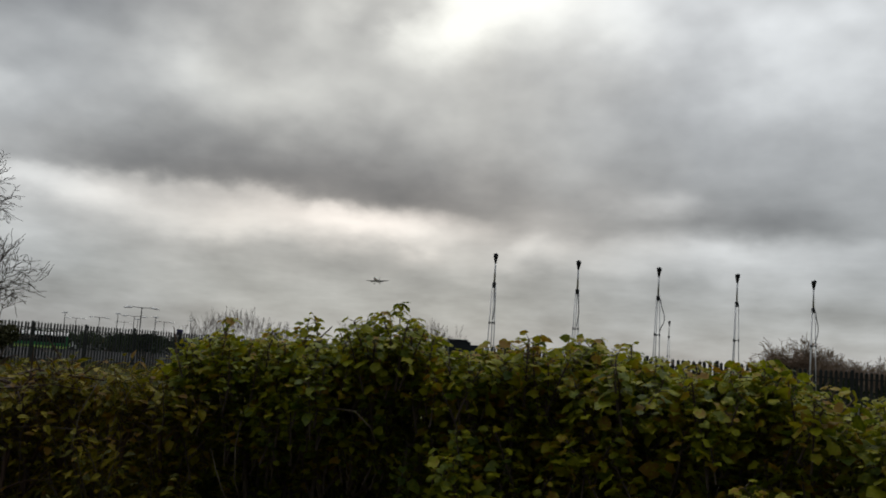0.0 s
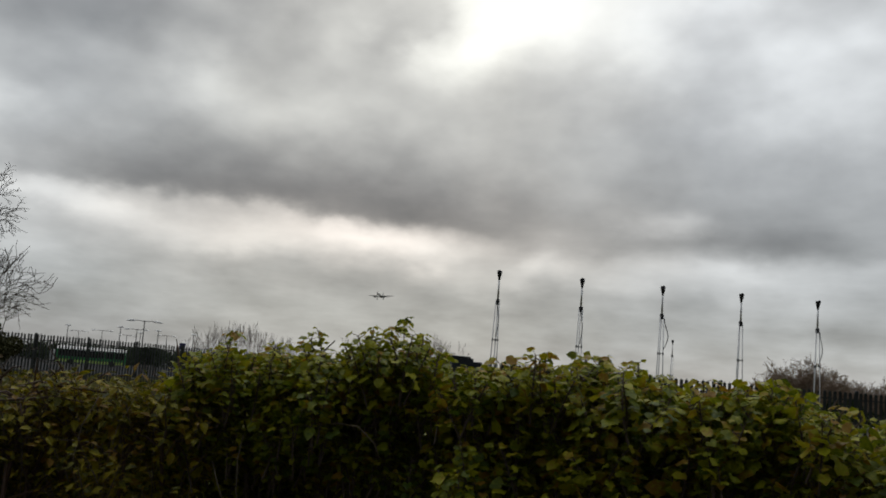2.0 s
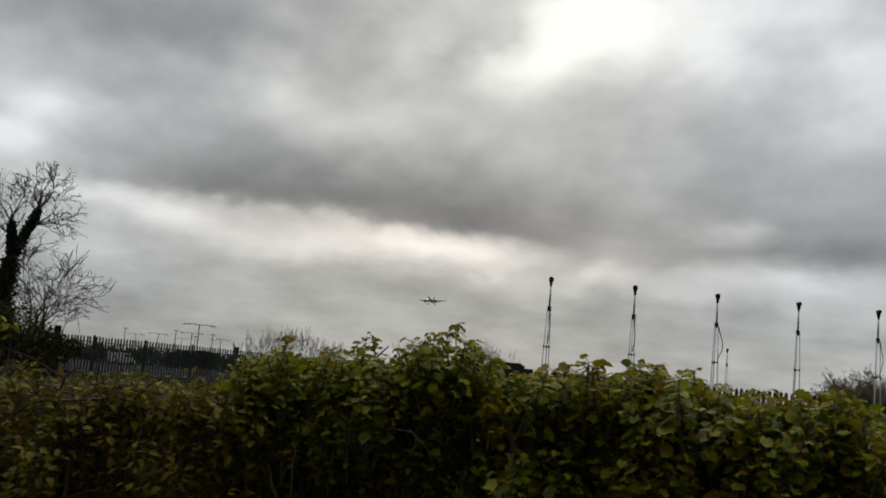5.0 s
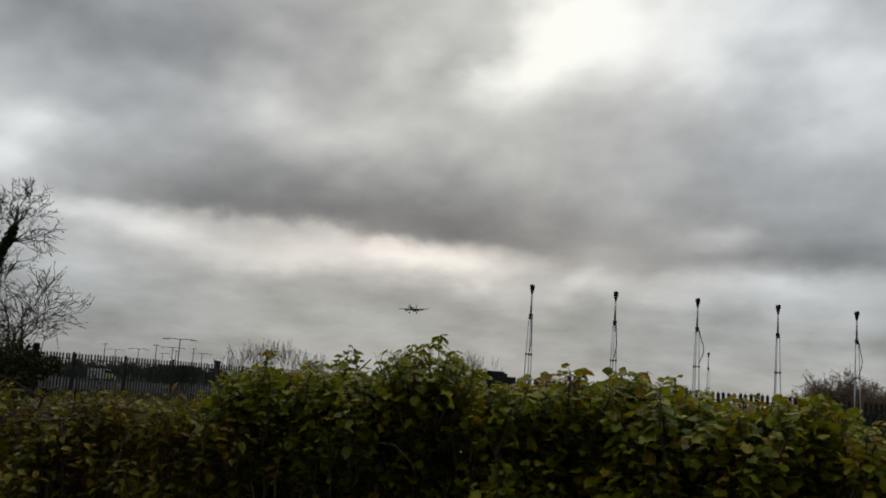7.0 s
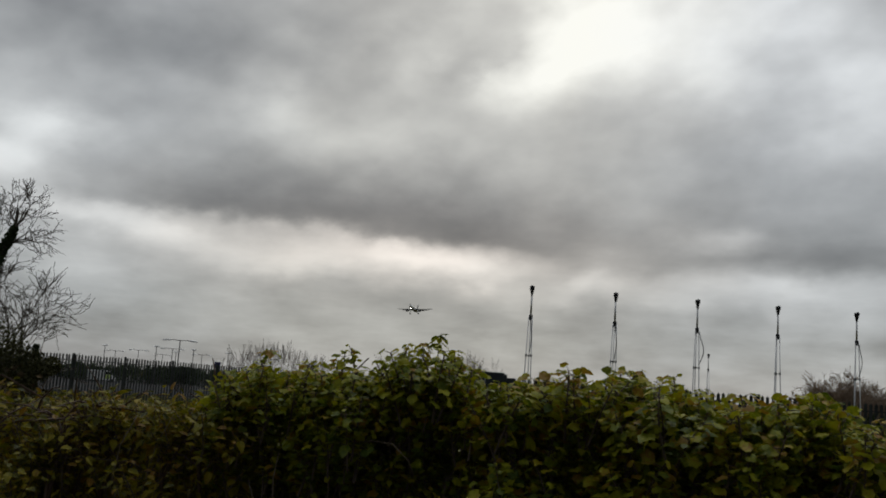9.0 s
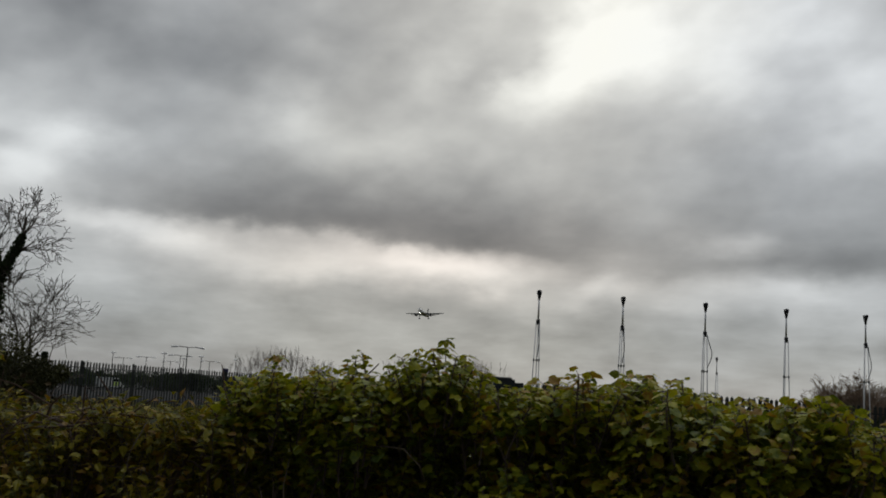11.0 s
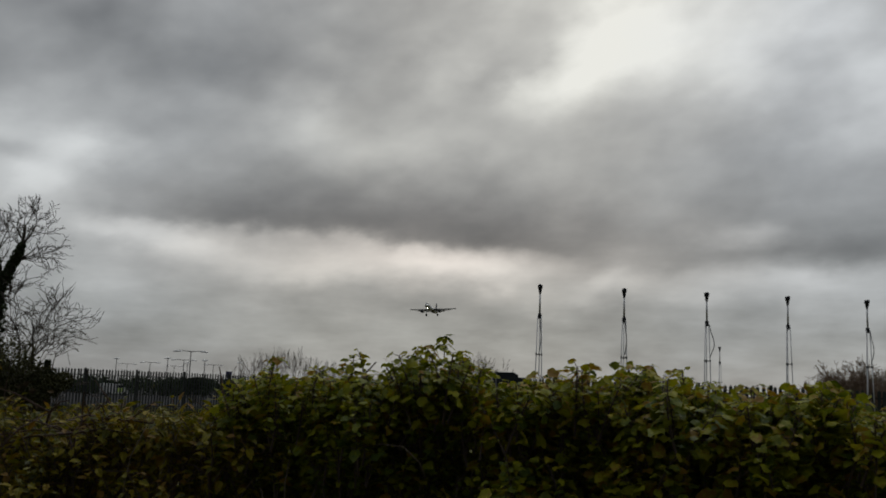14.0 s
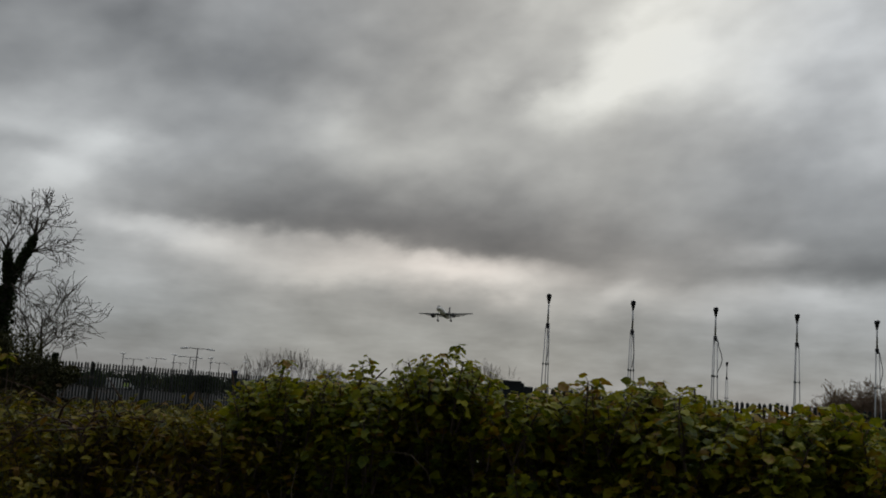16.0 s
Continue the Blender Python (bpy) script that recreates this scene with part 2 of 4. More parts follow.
    cloud(12, 4.5, 14, 2.2, 0, -0.05)
    cloud(-10, 4.5, 16, 1.5, 0, -0.03)
    cloud(-22, 2.2, 10, 2.2, 0, -0.07)
    cloud(-8, 7.5, 12, 1.2, -3, 0.04)
    v = 0.675
    for t in total:
        v = math_node("ADD", t, v)
    for n, amount in ((noise_of(0.07, 0.12, 1.0, 3, 0.5), 0.14), (noise_of(0.20, 0.27, 1.0, 4, 0.48), 0.19)):
        v = math_node("MULTIPLY_ADD", math_node("SUBTRACT", n.outputs[0], 0.5), amount, v)
    v = math_node("MULTIPLY_ADD", math_node("SUBTRACT", math_node("COSINE", math_node("DIVIDE", az0, 57.2958)), 0.9), 0.18, v)
    wisp = math_node("MULTIPLY", math_node("EXPONENT", math_node("MULTIPLY", math_node("MULTIPLY", el0, el0), -0.014)), 0.33)
    v = math_node("MULTIPLY_ADD", math_node("SUBTRACT", noise_of(0.17, 0.62, 1.0, 4, 0.55).outputs[0], 0.5), wisp, v)
    # billows in the upper layer
    lean_u = math_node("ADD", math_node("MULTIPLY", az0, 0.15), math_node("MULTIPLY", el0, 0.10))
    lean_v = math_node("ADD", math_node("MULTIPLY", az0, -0.11), math_node("MULTIPLY", el0, 0.24))
    streak_at = nt.nodes.new("ShaderNodeCombineXYZ")
    nt.links.new(lean_u, streak_at.inputs[0])
    nt.links.new(lean_v, streak_at.inputs[1])
    streak = nt.nodes.new("ShaderNodeTexNoise")
    for key, value in (("Scale", 1.0), ("Detail", 2.0), ("Roughness", 0.4), ("Distortion", 0.3)):
        streak.inputs[key].default_value = value
    nt.links.new(streak_at.outputs[0], streak.inputs["Vector"])
    upper = math_node("MINIMUM", math_node("MAXIMUM", math_node("MULTIPLY", math_node("SUBTRACT", el0, 11.0), 0.15), 0.0), 1.0)
    v = math_node("MULTIPLY_ADD", math_node("SUBTRACT", streak.outputs[0], 0.5), math_node("MULTIPLY", upper, 0.2), v)
    v = math_node("MULTIPLY_ADD", math_node("SUBTRACT", noise_of(0.42, 0.7, 1.0, 2, 0.4).outputs[0], 0.5), 0.07, v)
    low = math_node("EXPONENT", math_node("MULTIPLY", math_node("MAXIMUM", el0, 0.0), -0.36))
    v = math_node("MULTIPLY_ADD", low, -0.07, v)
    over = math_node("MAXIMUM", math_node("SUBTRACT", v, 0.86), 0.0)
    v = math_node("SUBTRACT", v, math_node("MULTIPLY", math_node("MULTIPLY", over, over), 0.6))
    v = math_node("MINIMUM", math_node("MAXIMUM", v, 0.2), 1.0)
    high = nt.nodes.new("ShaderNodeMapRange")
    high.interpolation_type = "SMOOTHSTEP"
    for k, value in ((1, 27.0), (2, 75.0), (3, 1.0), (4, 4.0)):
        high.inputs[k].default_value = value
    nt.links.new(el0, high.inputs[0])
    lum = math_node("MULTIPLY", math_node("POWER", v, 2.2), high.outputs[0])
    tint = nt.nodes.new("ShaderNodeValToRGB")
    for e, p, c in zip(tint.color_ramp.elements, (0.5, 0.9), ((1.0, 0.985, 0.935, 1), (1.0, 0.995, 0.92, 1))):
        e.position, e.color = p, c
    nt.links.new(v, tint.inputs[0])
    blue = nt.nodes.new("ShaderNodeMix")
    blue.data_type = "RGBA"
    blue.inputs[7].default_value = (0.92, 0.96, 0.985, 1)
    east = math_node("MINIMUM", math_node("MAXIMUM", math_node("MULTIPLY", math_node("SUBTRACT", az, 2.0), 0.07), 0.0), 0.9)
    west = math_node("MINIMUM", math_node("MAXIMUM", math_node("MULTIPLY", math_node("SUBTRACT", -12.0, az), 0.06), 0.0), 0.7)
    nt.links.new(math_node("MINIMUM", math_node("ADD", math_node("ADD", low, east), west), 1.0), blue.inputs[0])
    nt.links.new(tint.outputs[0], blue.inputs[6])
    warm = nt.nodes.new("ShaderNodeMix")
    warm.data_type = "RGBA"
    warm.inputs[7].default_value = (1.0, 0.915, 0.83, 1)
    up = math_node("DIVIDE", math_node("SUBTRACT", el, 8.5), 3.0)
    across = math_node("DIVIDE", math_node("ADD", az, 5.0), 16.0)
    nt.links.new(math_node("EXPONENT", math_node("MULTIPLY", math_node("ADD", math_node("MULTIPLY", up, up), math_node("MULTIPLY", across, across)), -1.0)), warm.inputs[0])
    nt.links.new(blue.outputs[2], warm.inputs[6])
    em = nt.nodes.new("ShaderNodeEmission")
    nt.links.new(warm.outputs[2], em.inputs[0])
    nt.links.new(lum, em.inputs[1])
    clear = nt.nodes.new("ShaderNodeBsdfTransparent")
    clear.inputs[0].default_value = (0.12, 0.12, 0.12, 1)
    add = nt.nodes.new("ShaderNodeAddShader")
    out = nt.nodes.new("ShaderNodeOutputMaterial")
    nt.links.new(em.outputs[0], add.inputs[0])
    nt.links.new(clear.outputs[0], add.inputs[1])
    nt.links.new(add.outputs[0], out.inputs[0])
    m.cycles.emission_sampling = "NONE"
    return m


# ---- building helpers ----
def mesh_of(name, verts, faces, mat, smooth=False):
    me = bpy.data.meshes.new(name)
    me.from_pydata(verts, [], faces)
    me.materials.append(mat)
    if smooth:
        me.polygons.foreach_set("use_smooth", [True] * len(me.polygons))
    me.update()
    return me


def part(name, me, parent, m=None, label=""):
    ob = new(name, me)
    ob.parent = parent
    if m is not None:
        ob.matrix_basis = m
    return tagged(ob, label) if label else ob


def thing(name, label, category, m=None, group="", kind=""):
    ob = new(name)
    ob.empty_display_size = 0.2
    if m is not None:
        ob.matrix_basis = m
    return tagged(ob, label, category, group, kind)


class Build:
    """Collects vertices and faces for one mesh."""

    def __init__(self):
        self.v, self.f = [], []

    def tube(self, points, radii, sides=6, cap=True):
        start = len(self.v)
        side = Vector((1, 0, 0))
        for i, p in enumerate(points):
            p = Vector(p)
            d = (Vector(points[min(i + 1, len(points) - 1)]) - Vector(points[max(i - 1, 0)])).normalized()
            side = (side - d * side.dot(d))
            side = side.normalized() if side.length > 1e-3 else d.orthogonal().normalized()
            other = d.cross(side)
            for k in range(sides):
                a = 2 * math.pi * k / sides
                self.v.append(tuple(p + (side * math.cos(a) + other * math.sin(a)) * radii[i]))
        for i in range(len(points) - 1):
            for k in range(sides):
                a, b = start + i * sides + k, start + i * sides + (k + 1) % sides
                self.f.append((a, b, b + sides, a + sides))
        if cap:
            self.f.append(tuple(range(start + sides - 1, start - 1, -1)))
            n = start + (len(points) - 1) * sides
            self.f.append(tuple(range(n, n + sides)))
        return self

    def box(self, x0, y0, z0, x1, y1, z1, bevel=0.0):
        s = len(self.v)
        b = min(bevel, (x1 - x0) / 3, (y1 - y0) / 3)
        ring = [(x0 + b, y0), (x1 - b, y0), (x1, y0 + b), (x1, y1 - b), (x1 - b, y1), (x0 + b, y1), (x0, y1 - b), (x0, y0 + b)] if b else [(x0, y0), (x1, y0), (x1, y1), (x0, y1)]
        n = len(ring)
        self.v += [(x, y, z0) for x, y in ring] + [(x, y, z1) for x, y in ring]
        self.f += [(s + i, s + (i + 1) % n, s + n + (i + 1) % n, s + n + i) for i in range(n)]
        self.f += [tuple(s + i for i in range(n - 1, -1, -1)), tuple(s + n + i for i in range(n))]
        return self

    def prism(self, outline, y0, y1):
        """An outline in x and z, drawn out along y."""
        s, n = len(self.v), len(outline)
        self.v += [(x, y0, z) for x, z in outline] + [(x, y1, z) for x, z in outline]
        self.f += [(s + i, s + (i + 1) % n, s + n + (i + 1) % n, s + n + i) for i in range(n)]
        self.f += [tuple(s + i for i in range(n - 1, -1, -1)), tuple(s + n + i for i in range(n))]
        return self

    def prism_x(self, outline, x0, x1):
        """An outline in y and z, drawn out along x."""
        s, n = len(self.v), len(outline)
        self.v += [(x0, y, z) for y, z in outline] + [(x1, y, z) for y, z in outline]
        self.f += [(s + i, s + (i + 1) % n, s + n + (i + 1) % n, s + n + i) for i in range(n)]
        self.f += [tuple(s + i for i in range(n - 1, -1, -1)), tuple(s + n + i for i in range(n))]
        return self

    def mesh(self, name, mat, smooth=False):
        return mesh_of(name, self.v, self.f, mat, smooth)


def polar(az, r, z=0.0):
    return Vector((r * math.sin(radians(az)), r * math.cos(radians(az)), z))


# ---- ground and cloud layer ----
def ground_height(x, y):
    """Level at the hedge, falling gently to the car park beyond the fences."""
    r = math.hypot(x, y)
    k = min(max((r - 62) / 40, 0), 1)
    return -1.4 * k * k * (3 - 2 * k) + 0.05 * noise.noise((x * 0.2, y * 0.2, 0)) * min(1, r / 10)


def build_ground():
    radii = [0, 1.5, 3, 5, 8, 12, 17, 23, 30, 38, 47, 56, 66, 78, 92, 110, 135, 170, 220, 300, 420, 600, 900, 1500, 2600, 4700]
    n = 72
    verts, faces = [(0, 0, ground_height(0, 0))], []
    for r in radii[1:]:
        for k in range(n):
            p = polar(360 * k / n, r)
            verts.append((p.x, p.y, ground_height(p.x, p.y)))
    for k in range(n):
        faces.append((0, 1 + (k + 1) % n, 1 + k))
    for i in range(len(radii) - 2):
        for k in range(n):
            a, b = 1 + i * n + k, 1 + i * n + (k + 1) % n
            faces.append((a, b, b + n, a + n))
    return tagged(new("ground", mesh_of("ground", verts, faces, TURF, True)), "rough brown and green grass beside an airfield", "ground", kind="structure")


def build_clouds():
    top, reach, n = 320.0, 4800.0, 96
    radii = [reach * (i / 40) for i in range(41)]
    verts, faces = [(0, 0, top)], []
    for r in radii[1:]:
        for k in range(n):
            p = polar(360 * k / n, r)
            verts.append((p.x, p.y, top * (1 - (r / reach) ** 2) - (40 if r == reach else 0)))
    for k in range(n):
        faces.append((0, 1 + k, 1 + (k + 1) % n))
    for i in range(len(radii) - 2):
        for k in range(n):
            a, b = 1 + i * n + k, 1 + i * n + (k + 1) % n
            faces.append((a, a + n, b + n, b))
    ob = new("cloud_layer", mesh_of("cloud_layer", verts, faces, cloud_material(), True))
    ob.location.z = EYE[2]
    return tagged(ob, "low grey stratocumulus with bright breaks drifting on the wind", "clouds", kind="structure")


build_ground()
CLOUDS = build_clouds()

car_park = Build()
car_park.v = [tuple(polar(a, r, -1.36)) for a, r in ((-27, 112), (-6, 112), (-2, 420), (-30, 420))]
car_park.f = [(0, 1, 2, 3)]
tagged(new("road", car_park.mesh("car_park", ASPHALT)), "wide grey asphalt car park behind the fence", "car park", kind="structure")


# ---- palisade fences ----
def pale_mesh(width, height):
    w = width / 2
    b = Build()
    outline = [(-w, 0.06), (-w * 0.35, 0.06), (w * 0.35, 0.06), (w, 0.06), (w, height - 0.09), (w * 0.72, height - 0.05), (w * 0.36, height - 0.075), (0, height), (-w * 0.36, height - 0.075), (-w * 0.72, height - 0.05), (-w, height - 0.09)]
    b.prism(outline, -0.006, 0.006)
    b.box(-w * 0.3, -0.02, 0.06, w * 0.3, -0.006, height - 0.11)
    return b.mesh("pale", FENCE)


def palisade(start, along, panels, pitch, per_panel, width, height, label):
    yaw = math.degrees(math.atan2(along[1], along[0]))
    fence = thing("palisade_fence", label, "fence", pose(start[0], start[1], 0, 0, 0, yaw))
    pale, length = pale_mesh(width, height), pitch * per_panel
    post = Build().box(-0.05, 0.02, 0, 0.05, 0.12, height + 0.02, 0.01).mesh("post", FENCE)
    rail = Build().box(0, 0.008, -0.025, length, 0.02, 0.025).box(0, 0.02, -0.025, length, 0.06, -0.017).mesh("rail", FENCE)
    rng = random.Random(5)
    for i in range(panels + 1):
        part("post", post, fence, pose(i * length, 0, 0))
    for i in range(panels):
        for z in (0.35, height - 0.32):
            part("rail", rail, fence, pose(i * length, 0, z))
        for k in range(per_panel):
            part("pale", pale, fence, pose(i * length + (k + 0.5) * pitch, -0.012, rng.uniform(-0.015, 0.015), 0, rng.uniform(-0.5, 0.5), 0))
    return fence


# ---- approach-light masts ----
def approach_mast(m, height, label, cable_side):
    mast = thing("approach_light_mast", label, "light mast", m, "masts of the approach lighting")
    zc = height - 0.98
    for sx, sy in ((-1, -0.6), (1, -0.6), (0, 1.1)):
        leg = Build().tube([(sx * 0.15, sy * 0.15, 0), (sx * 0.055, sy * 0.055, zc)], [0.019, 0.015], 8)
        part("leg", leg.mesh("leg", STEEL, True), mast)
    for i in range(1, 4):
        z = zc - 1.19 * i
        k = 0.15 + (0.055 - 0.15) * z / zc
        c = [(-k, -0.6 * k, z), (k, -0.6 * k, z), (0, 1.1 * k, z)]
        b = Build()
        for a in range(3):
            b.tube([c[a], c[(a + 1) % 3]], [0.014, 0.014], 6)
            b.tube([(c[a][0], c[a][1], z - 0.04), (c[a][0], c[a][1], z + 0.04)], [0.024, 0.024], 8)
        part("brace", b.mesh("brace", CABLE), mast)
    part("collar", Build().tube([(0, 0, zc - 0.08), (0, 0, zc - 0.06), (0, 0, zc + 0.07), (0, 0, zc + 0.09)], [0.045, 0.062, 0.062, 0.04], 12).mesh("collar", DARK_STEEL), mast, label="dark clamp collar")
    part("pole", Build().tube([(0, 0, zc + 0.08), (0, 0, height - 0.24)], [0.032, 0.026], 10).mesh("pole", STEEL, True), mast)
    head = part("lamp_head", Build().tube([(0, 0, height - 0.28), (0, 0, height - 0.2), (0, 0, height - 0.06), (0, 0, height)], [0.03, 0.045, 0.075, 0.075], 14).mesh("lamp_head", DARK_STEEL), mast, label="black lamp housing")
    part("bracket", Build().box(-0.075, -0.03, height - 0.09, 0.075, 0.03, height + 0.01, 0.01).box(-0.012, -0.05, height - 0.24, 0.012, 0.05, height - 0.08).mesh("bracket", DARK_STEEL), head)
    part("lens", Build().tube([(0, -0.06, height - 0.03), (0, -0.1, height - 0.025)], [0.06, 0.055], 14).mesh("lens", DARK_GLASS), head, label="dark glass lens")
    if cable_side:
        pts = []
        for i in range(13):
            u = i / 12
            pts.append((cable_side * (0.07 + 0.16 * math.sin(math.pi * u) ** 1.5 * (0.35 + u)), -0.08, zc - 0.05 - 1.05 * u))
        part("cable", Build().tube(pts, [0.014] * 13, 6).mesh("cable", CABLE, True), mast, label="loose grey supply cable")
    return mast


# ---- car park lamps ----
def car_park_lamp(m, double, label):
    lamp = thing("street_lamp", label, "lamp post", m, "lamp posts of the car park")
    part("column", Build().tube([(0, 0, 0), (0, 0, 1.2), (0, 0, 1.25), (0, 0, 8.0)], [0.14, 0.14, 0.10, 0.07], 8).mesh("column", DARK_STEEL), lamp)
    if double:
        for s in (-1, 1):
            arm = part("arm", Build().tube([(0, 0, 7.9), (s * 1.2, 0, 8.0), (s * 1.5, 0, 7.95)], [0.06, 0.05, 0.05], 6).mesh("arm", DARK_STEEL), lamp)
            part("lantern", Build().tube([(s * 1.4, 0, 7.92), (s * 1.6, 0, 7.97), (s * 2.3, 0, 7.9), (s * 2.7, 0, 7.82)], [0.07, 0.13, 0.13, 0.05], 8).mesh("lantern", STEEL), arm, label="grey lantern head")
    else:
        part("lantern", Build().tube([(-0.9, 0, 7.95), (-0.5, 0, 8.05), (0.4, 0, 8.08), (0.8, 0, 8.0)], [0.05, 0.14, 0.15, 0.06], 8).mesh("lantern", STEEL), lamp, label="grey lantern head")
    return lamp


# ---- vehicles ----
def wheel_mesh(r, w):
    return Build().tube([(0, -w / 2, 0), (0, -w / 2 + 0.03, 0), (0, w / 2 - 0.03, 0), (0, w / 2, 0)], [r * 0.9, r, r, r * 0.9], 16).mesh("tyre", TYRE)


def coach(m):
    bus = thing("bus", "green single-deck bus with dark windows and white roof", "bus", m)
    part("body", Build().prism([(-5.9, 0.35), (5.8, 0.35), (6.0, 0.9), (6.0, 1.3), (-6.0, 1.3), (-6.0, 0.6)], -1.25, 1.25).mesh("body", GREEN), bus)
    part("upper_body", Build().prism([(-5.98, 1.3), (5.98, 1.3), (5.8, 2.65), (-5.9, 2.65)], -1.23, 1.23).mesh("upper_body", GREEN), bus)
    part("roof", Build().prism_x([(-1.27, 2.65), (1.27, 2.65), (1.22, 2.8), (0.85, 3.15), (0.4, 3.25), (-0.4, 3.25), (-0.85, 3.15), (-1.22, 2.8)], -5.9, 5.85).mesh("roof", WHITE), bus, label="white roof")
    for i in range(7):
        x = -5.6 + i * 1.6
        part("window", Build().box(x, -1.255, 1.4, x + 1.5, -1.232, 2.6).mesh("window", DARK_GLASS), bus)
    part("stripe", Build().box(-5.9, -1.262, 0.4, 5.7, -1.252, 0.85).mesh("stripe", LIME), bus, label="lime green stripe")
    part("windscreen", Build().box(5.93, -1.1, 1.4, 6.02, 1.1, 2.6).mesh("windscreen", DARK_GLASS), bus)
    wm = wheel_mesh(0.48, 0.3)
    for x in (-3.4, 3.6):
        for y in (-1.12, 1.12):
            part("wheel", wm, bus, pose(x, y, 0.48))
    return bus


def van(m):
    v = thing("van", "parked white van with a yellow-green panel", "van", m)
    part("body", Build().prism([(-2.6, 0.35), (2.5, 0.35), (2.6, 0.9), (1.9, 1.15), (1.2, 2.2), (1.0, 2.3), (-2.5, 2.3), (-2.65, 2.1)], -0.95, 0.95).mesh("body", VAN_WHITE), v)
    part("side_panel", Build().box(0.2, -0.965, 0.7, 1.3, -0.951, 1.5).mesh("side_panel", LIME), v, label="yellow-green panel")
    part("window", Build().box(0.3, -0.962, 1.55, 1.2, -0.951, 2.05).mesh("window", DARK_GLASS), v)
    wm = wheel_mesh(0.34, 0.22)
    for x in (-1.7, 1.7):
        for y in (-0.85, 0.85):
            part("wheel", wm, v, pose(x, y, 0.34))
    return v


# ---- airliner ----
def airfoil(chord, thick):
    return [(0.0, 0.0), (-0.08 * chord, 0.5 * thick), (-0.35 * chord, 0.6 * thick), (-chord, 0.05 * thick), (-chord, -0.02 * thick), (-0.35 * chord, -0.4 * thick), (-0.08 * chord, -0.35 * thick)]


def lofted(stations):
    """Sections (x of nose edge, y, z, chord, thickness) joined along y; the thing's nose points along +x."""
    b = Build()
    for x, y, z, c, t in stations:
        b.v += [(x + px, y, z + pz) for px, pz in airfoil(c, t)]
    n = 7
    for i in range(len(stations) - 1):
        b.f += [(i * n + k, i * n + (k + 1) % n, (i + 1) * n + (k + 1) % n, (i + 1) * n + k) for k in range(n)]
    b.f += [tuple(range(n - 1, -1, -1)), tuple(range((len(stations) - 1) * n, len(stations) * n))]
    return b


def airliner():
    plane = thing("airliner", "twin-engined white airliner on approach with wheels down", "airplane")
    hull = [(22.5, -0.5, 0.05), (22.2, -0.4, 0.55), (21.3, -0.2, 1.1), (19.8, 0, 1.6), (17.5, 0, 1.9), (12, 0, 1.98), (-8, 0, 1.98), (-14, 0.3, 1.6), (-19, 0.8, 0.9), (-22.5, 1.1, 0.35)]
    part("fuselage", Build().tube([(x, 0, z) for x, z, _ in hull], [r for *_, r in hull], 20).mesh("fuselage", HULL, True), plane)
    part("belly_fairing", Build().tube([(5.5, 0, -1.0), (4, 0, -1.05), (-4, 0, -1.05), (-6, 0, -0.9)], [0.3, 1.35, 1.35, 0.3], 14).mesh("belly_fairing", WINGSKIN, True), plane)
    part("cockpit_window", Build().tube([(20.9, 0, 0.42), (19.9, 0, 0.78)], [0.9, 1.12], 14).mesh("cockpit_window", DARK_GLASS), plane)
    for s in (-1, 1):
        part("wing", lofted([(5.0, s * 1.6, -0.9, 8.2, 1.2), (1.2, s * 6.8, -0.35, 5.6, 0.9), (-4.3, s * 18.6, 0.95, 2.6, 0.5), (-4.9, s * 19.6, 1.1, 1.8, 0.3)]).mesh("wing", WINGSKIN, True), plane)
        part("flap", lofted([(-2.9, s * 2.0, -1.3, 2.4, 0.35), (-3.9, s * 6.8, -0.9, 2.0, 0.3), (-5.6, s * 14.5, 0.1, 1.5, 0.25)]).mesh("flap", WINGSKIN), plane, pose(0, 0, 0, 0, 0, 0))
        engine = part("engine", Build().tube([(5.3, s * 7.3, -2.0), (5.0, s * 7.3, -2.0), (3.5, s * 7.3, -2.0), (1.2, s * 7.3, -1.95), (-0.4, s * 7.3, -1.9)], [1.25, 1.45, 1.55, 1.3, 0.7], 18).mesh("engine", NAVY, True), plane)
        part("intake", Build().tube([(5.36, s * 7.3, -2.0), (5.31, s * 7.3, -2.0)], [1.19, 1.23], 18).mesh("intake", DARK_STEEL), engine, label="dark engine intake")
        part("pylon", Build().box(0.5, s * 7.3 - 0.18, -0.9, 3.6, s * 7.3 + 0.18, -0.2, 0.05).mesh("pylon", WINGSKIN), plane)
        part("tailplane", lofted([(-16.5, s * 0.7, 1.3, 4.6, 0.5), (-20.6, s * 7.2, 1.95, 1.7, 0.15)]).mesh("tailplane", WINGSKIN, True), plane)
        gear = part("main_gear", Build().tube([(-1.4, s * 4.7, -0.9), (-1.4, s * 4.7, -4.6)], [0.3, 0.26], 10).mesh("main_gear", STEEL), plane, label="lowered main landing gear leg")
        wm = Build().tube([(0, -0.55, 0), (0, -0.5, 0), (0, 0.5, 0), (0, 0.55, 0)], [0.62, 0.72, 0.72, 0.62], 14).mesh("wheel", TYRE)
        for dx in (-0.8, 0.8):
            part("wheel", wm, gear, pose(-1.4 + dx, s * 4.7, -4.7))
    fin = Build()
    fin.prism([(-14.2, 1.6), (-18.3, 8.4), (-20.9, 8.5), (-21.0, 1.4)], -0.17, 0.17)
    part("fin", fin.mesh("fin", NAVY), plane, label="dark grey tail fin")
    nose = part("nose_gear", Build().tube([(16.6, 0, -1.6), (16.7, 0, -3.6)], [0.14, 0.12], 8).mesh("nose_gear", STEEL), plane, label="lowered nose landing gear leg")
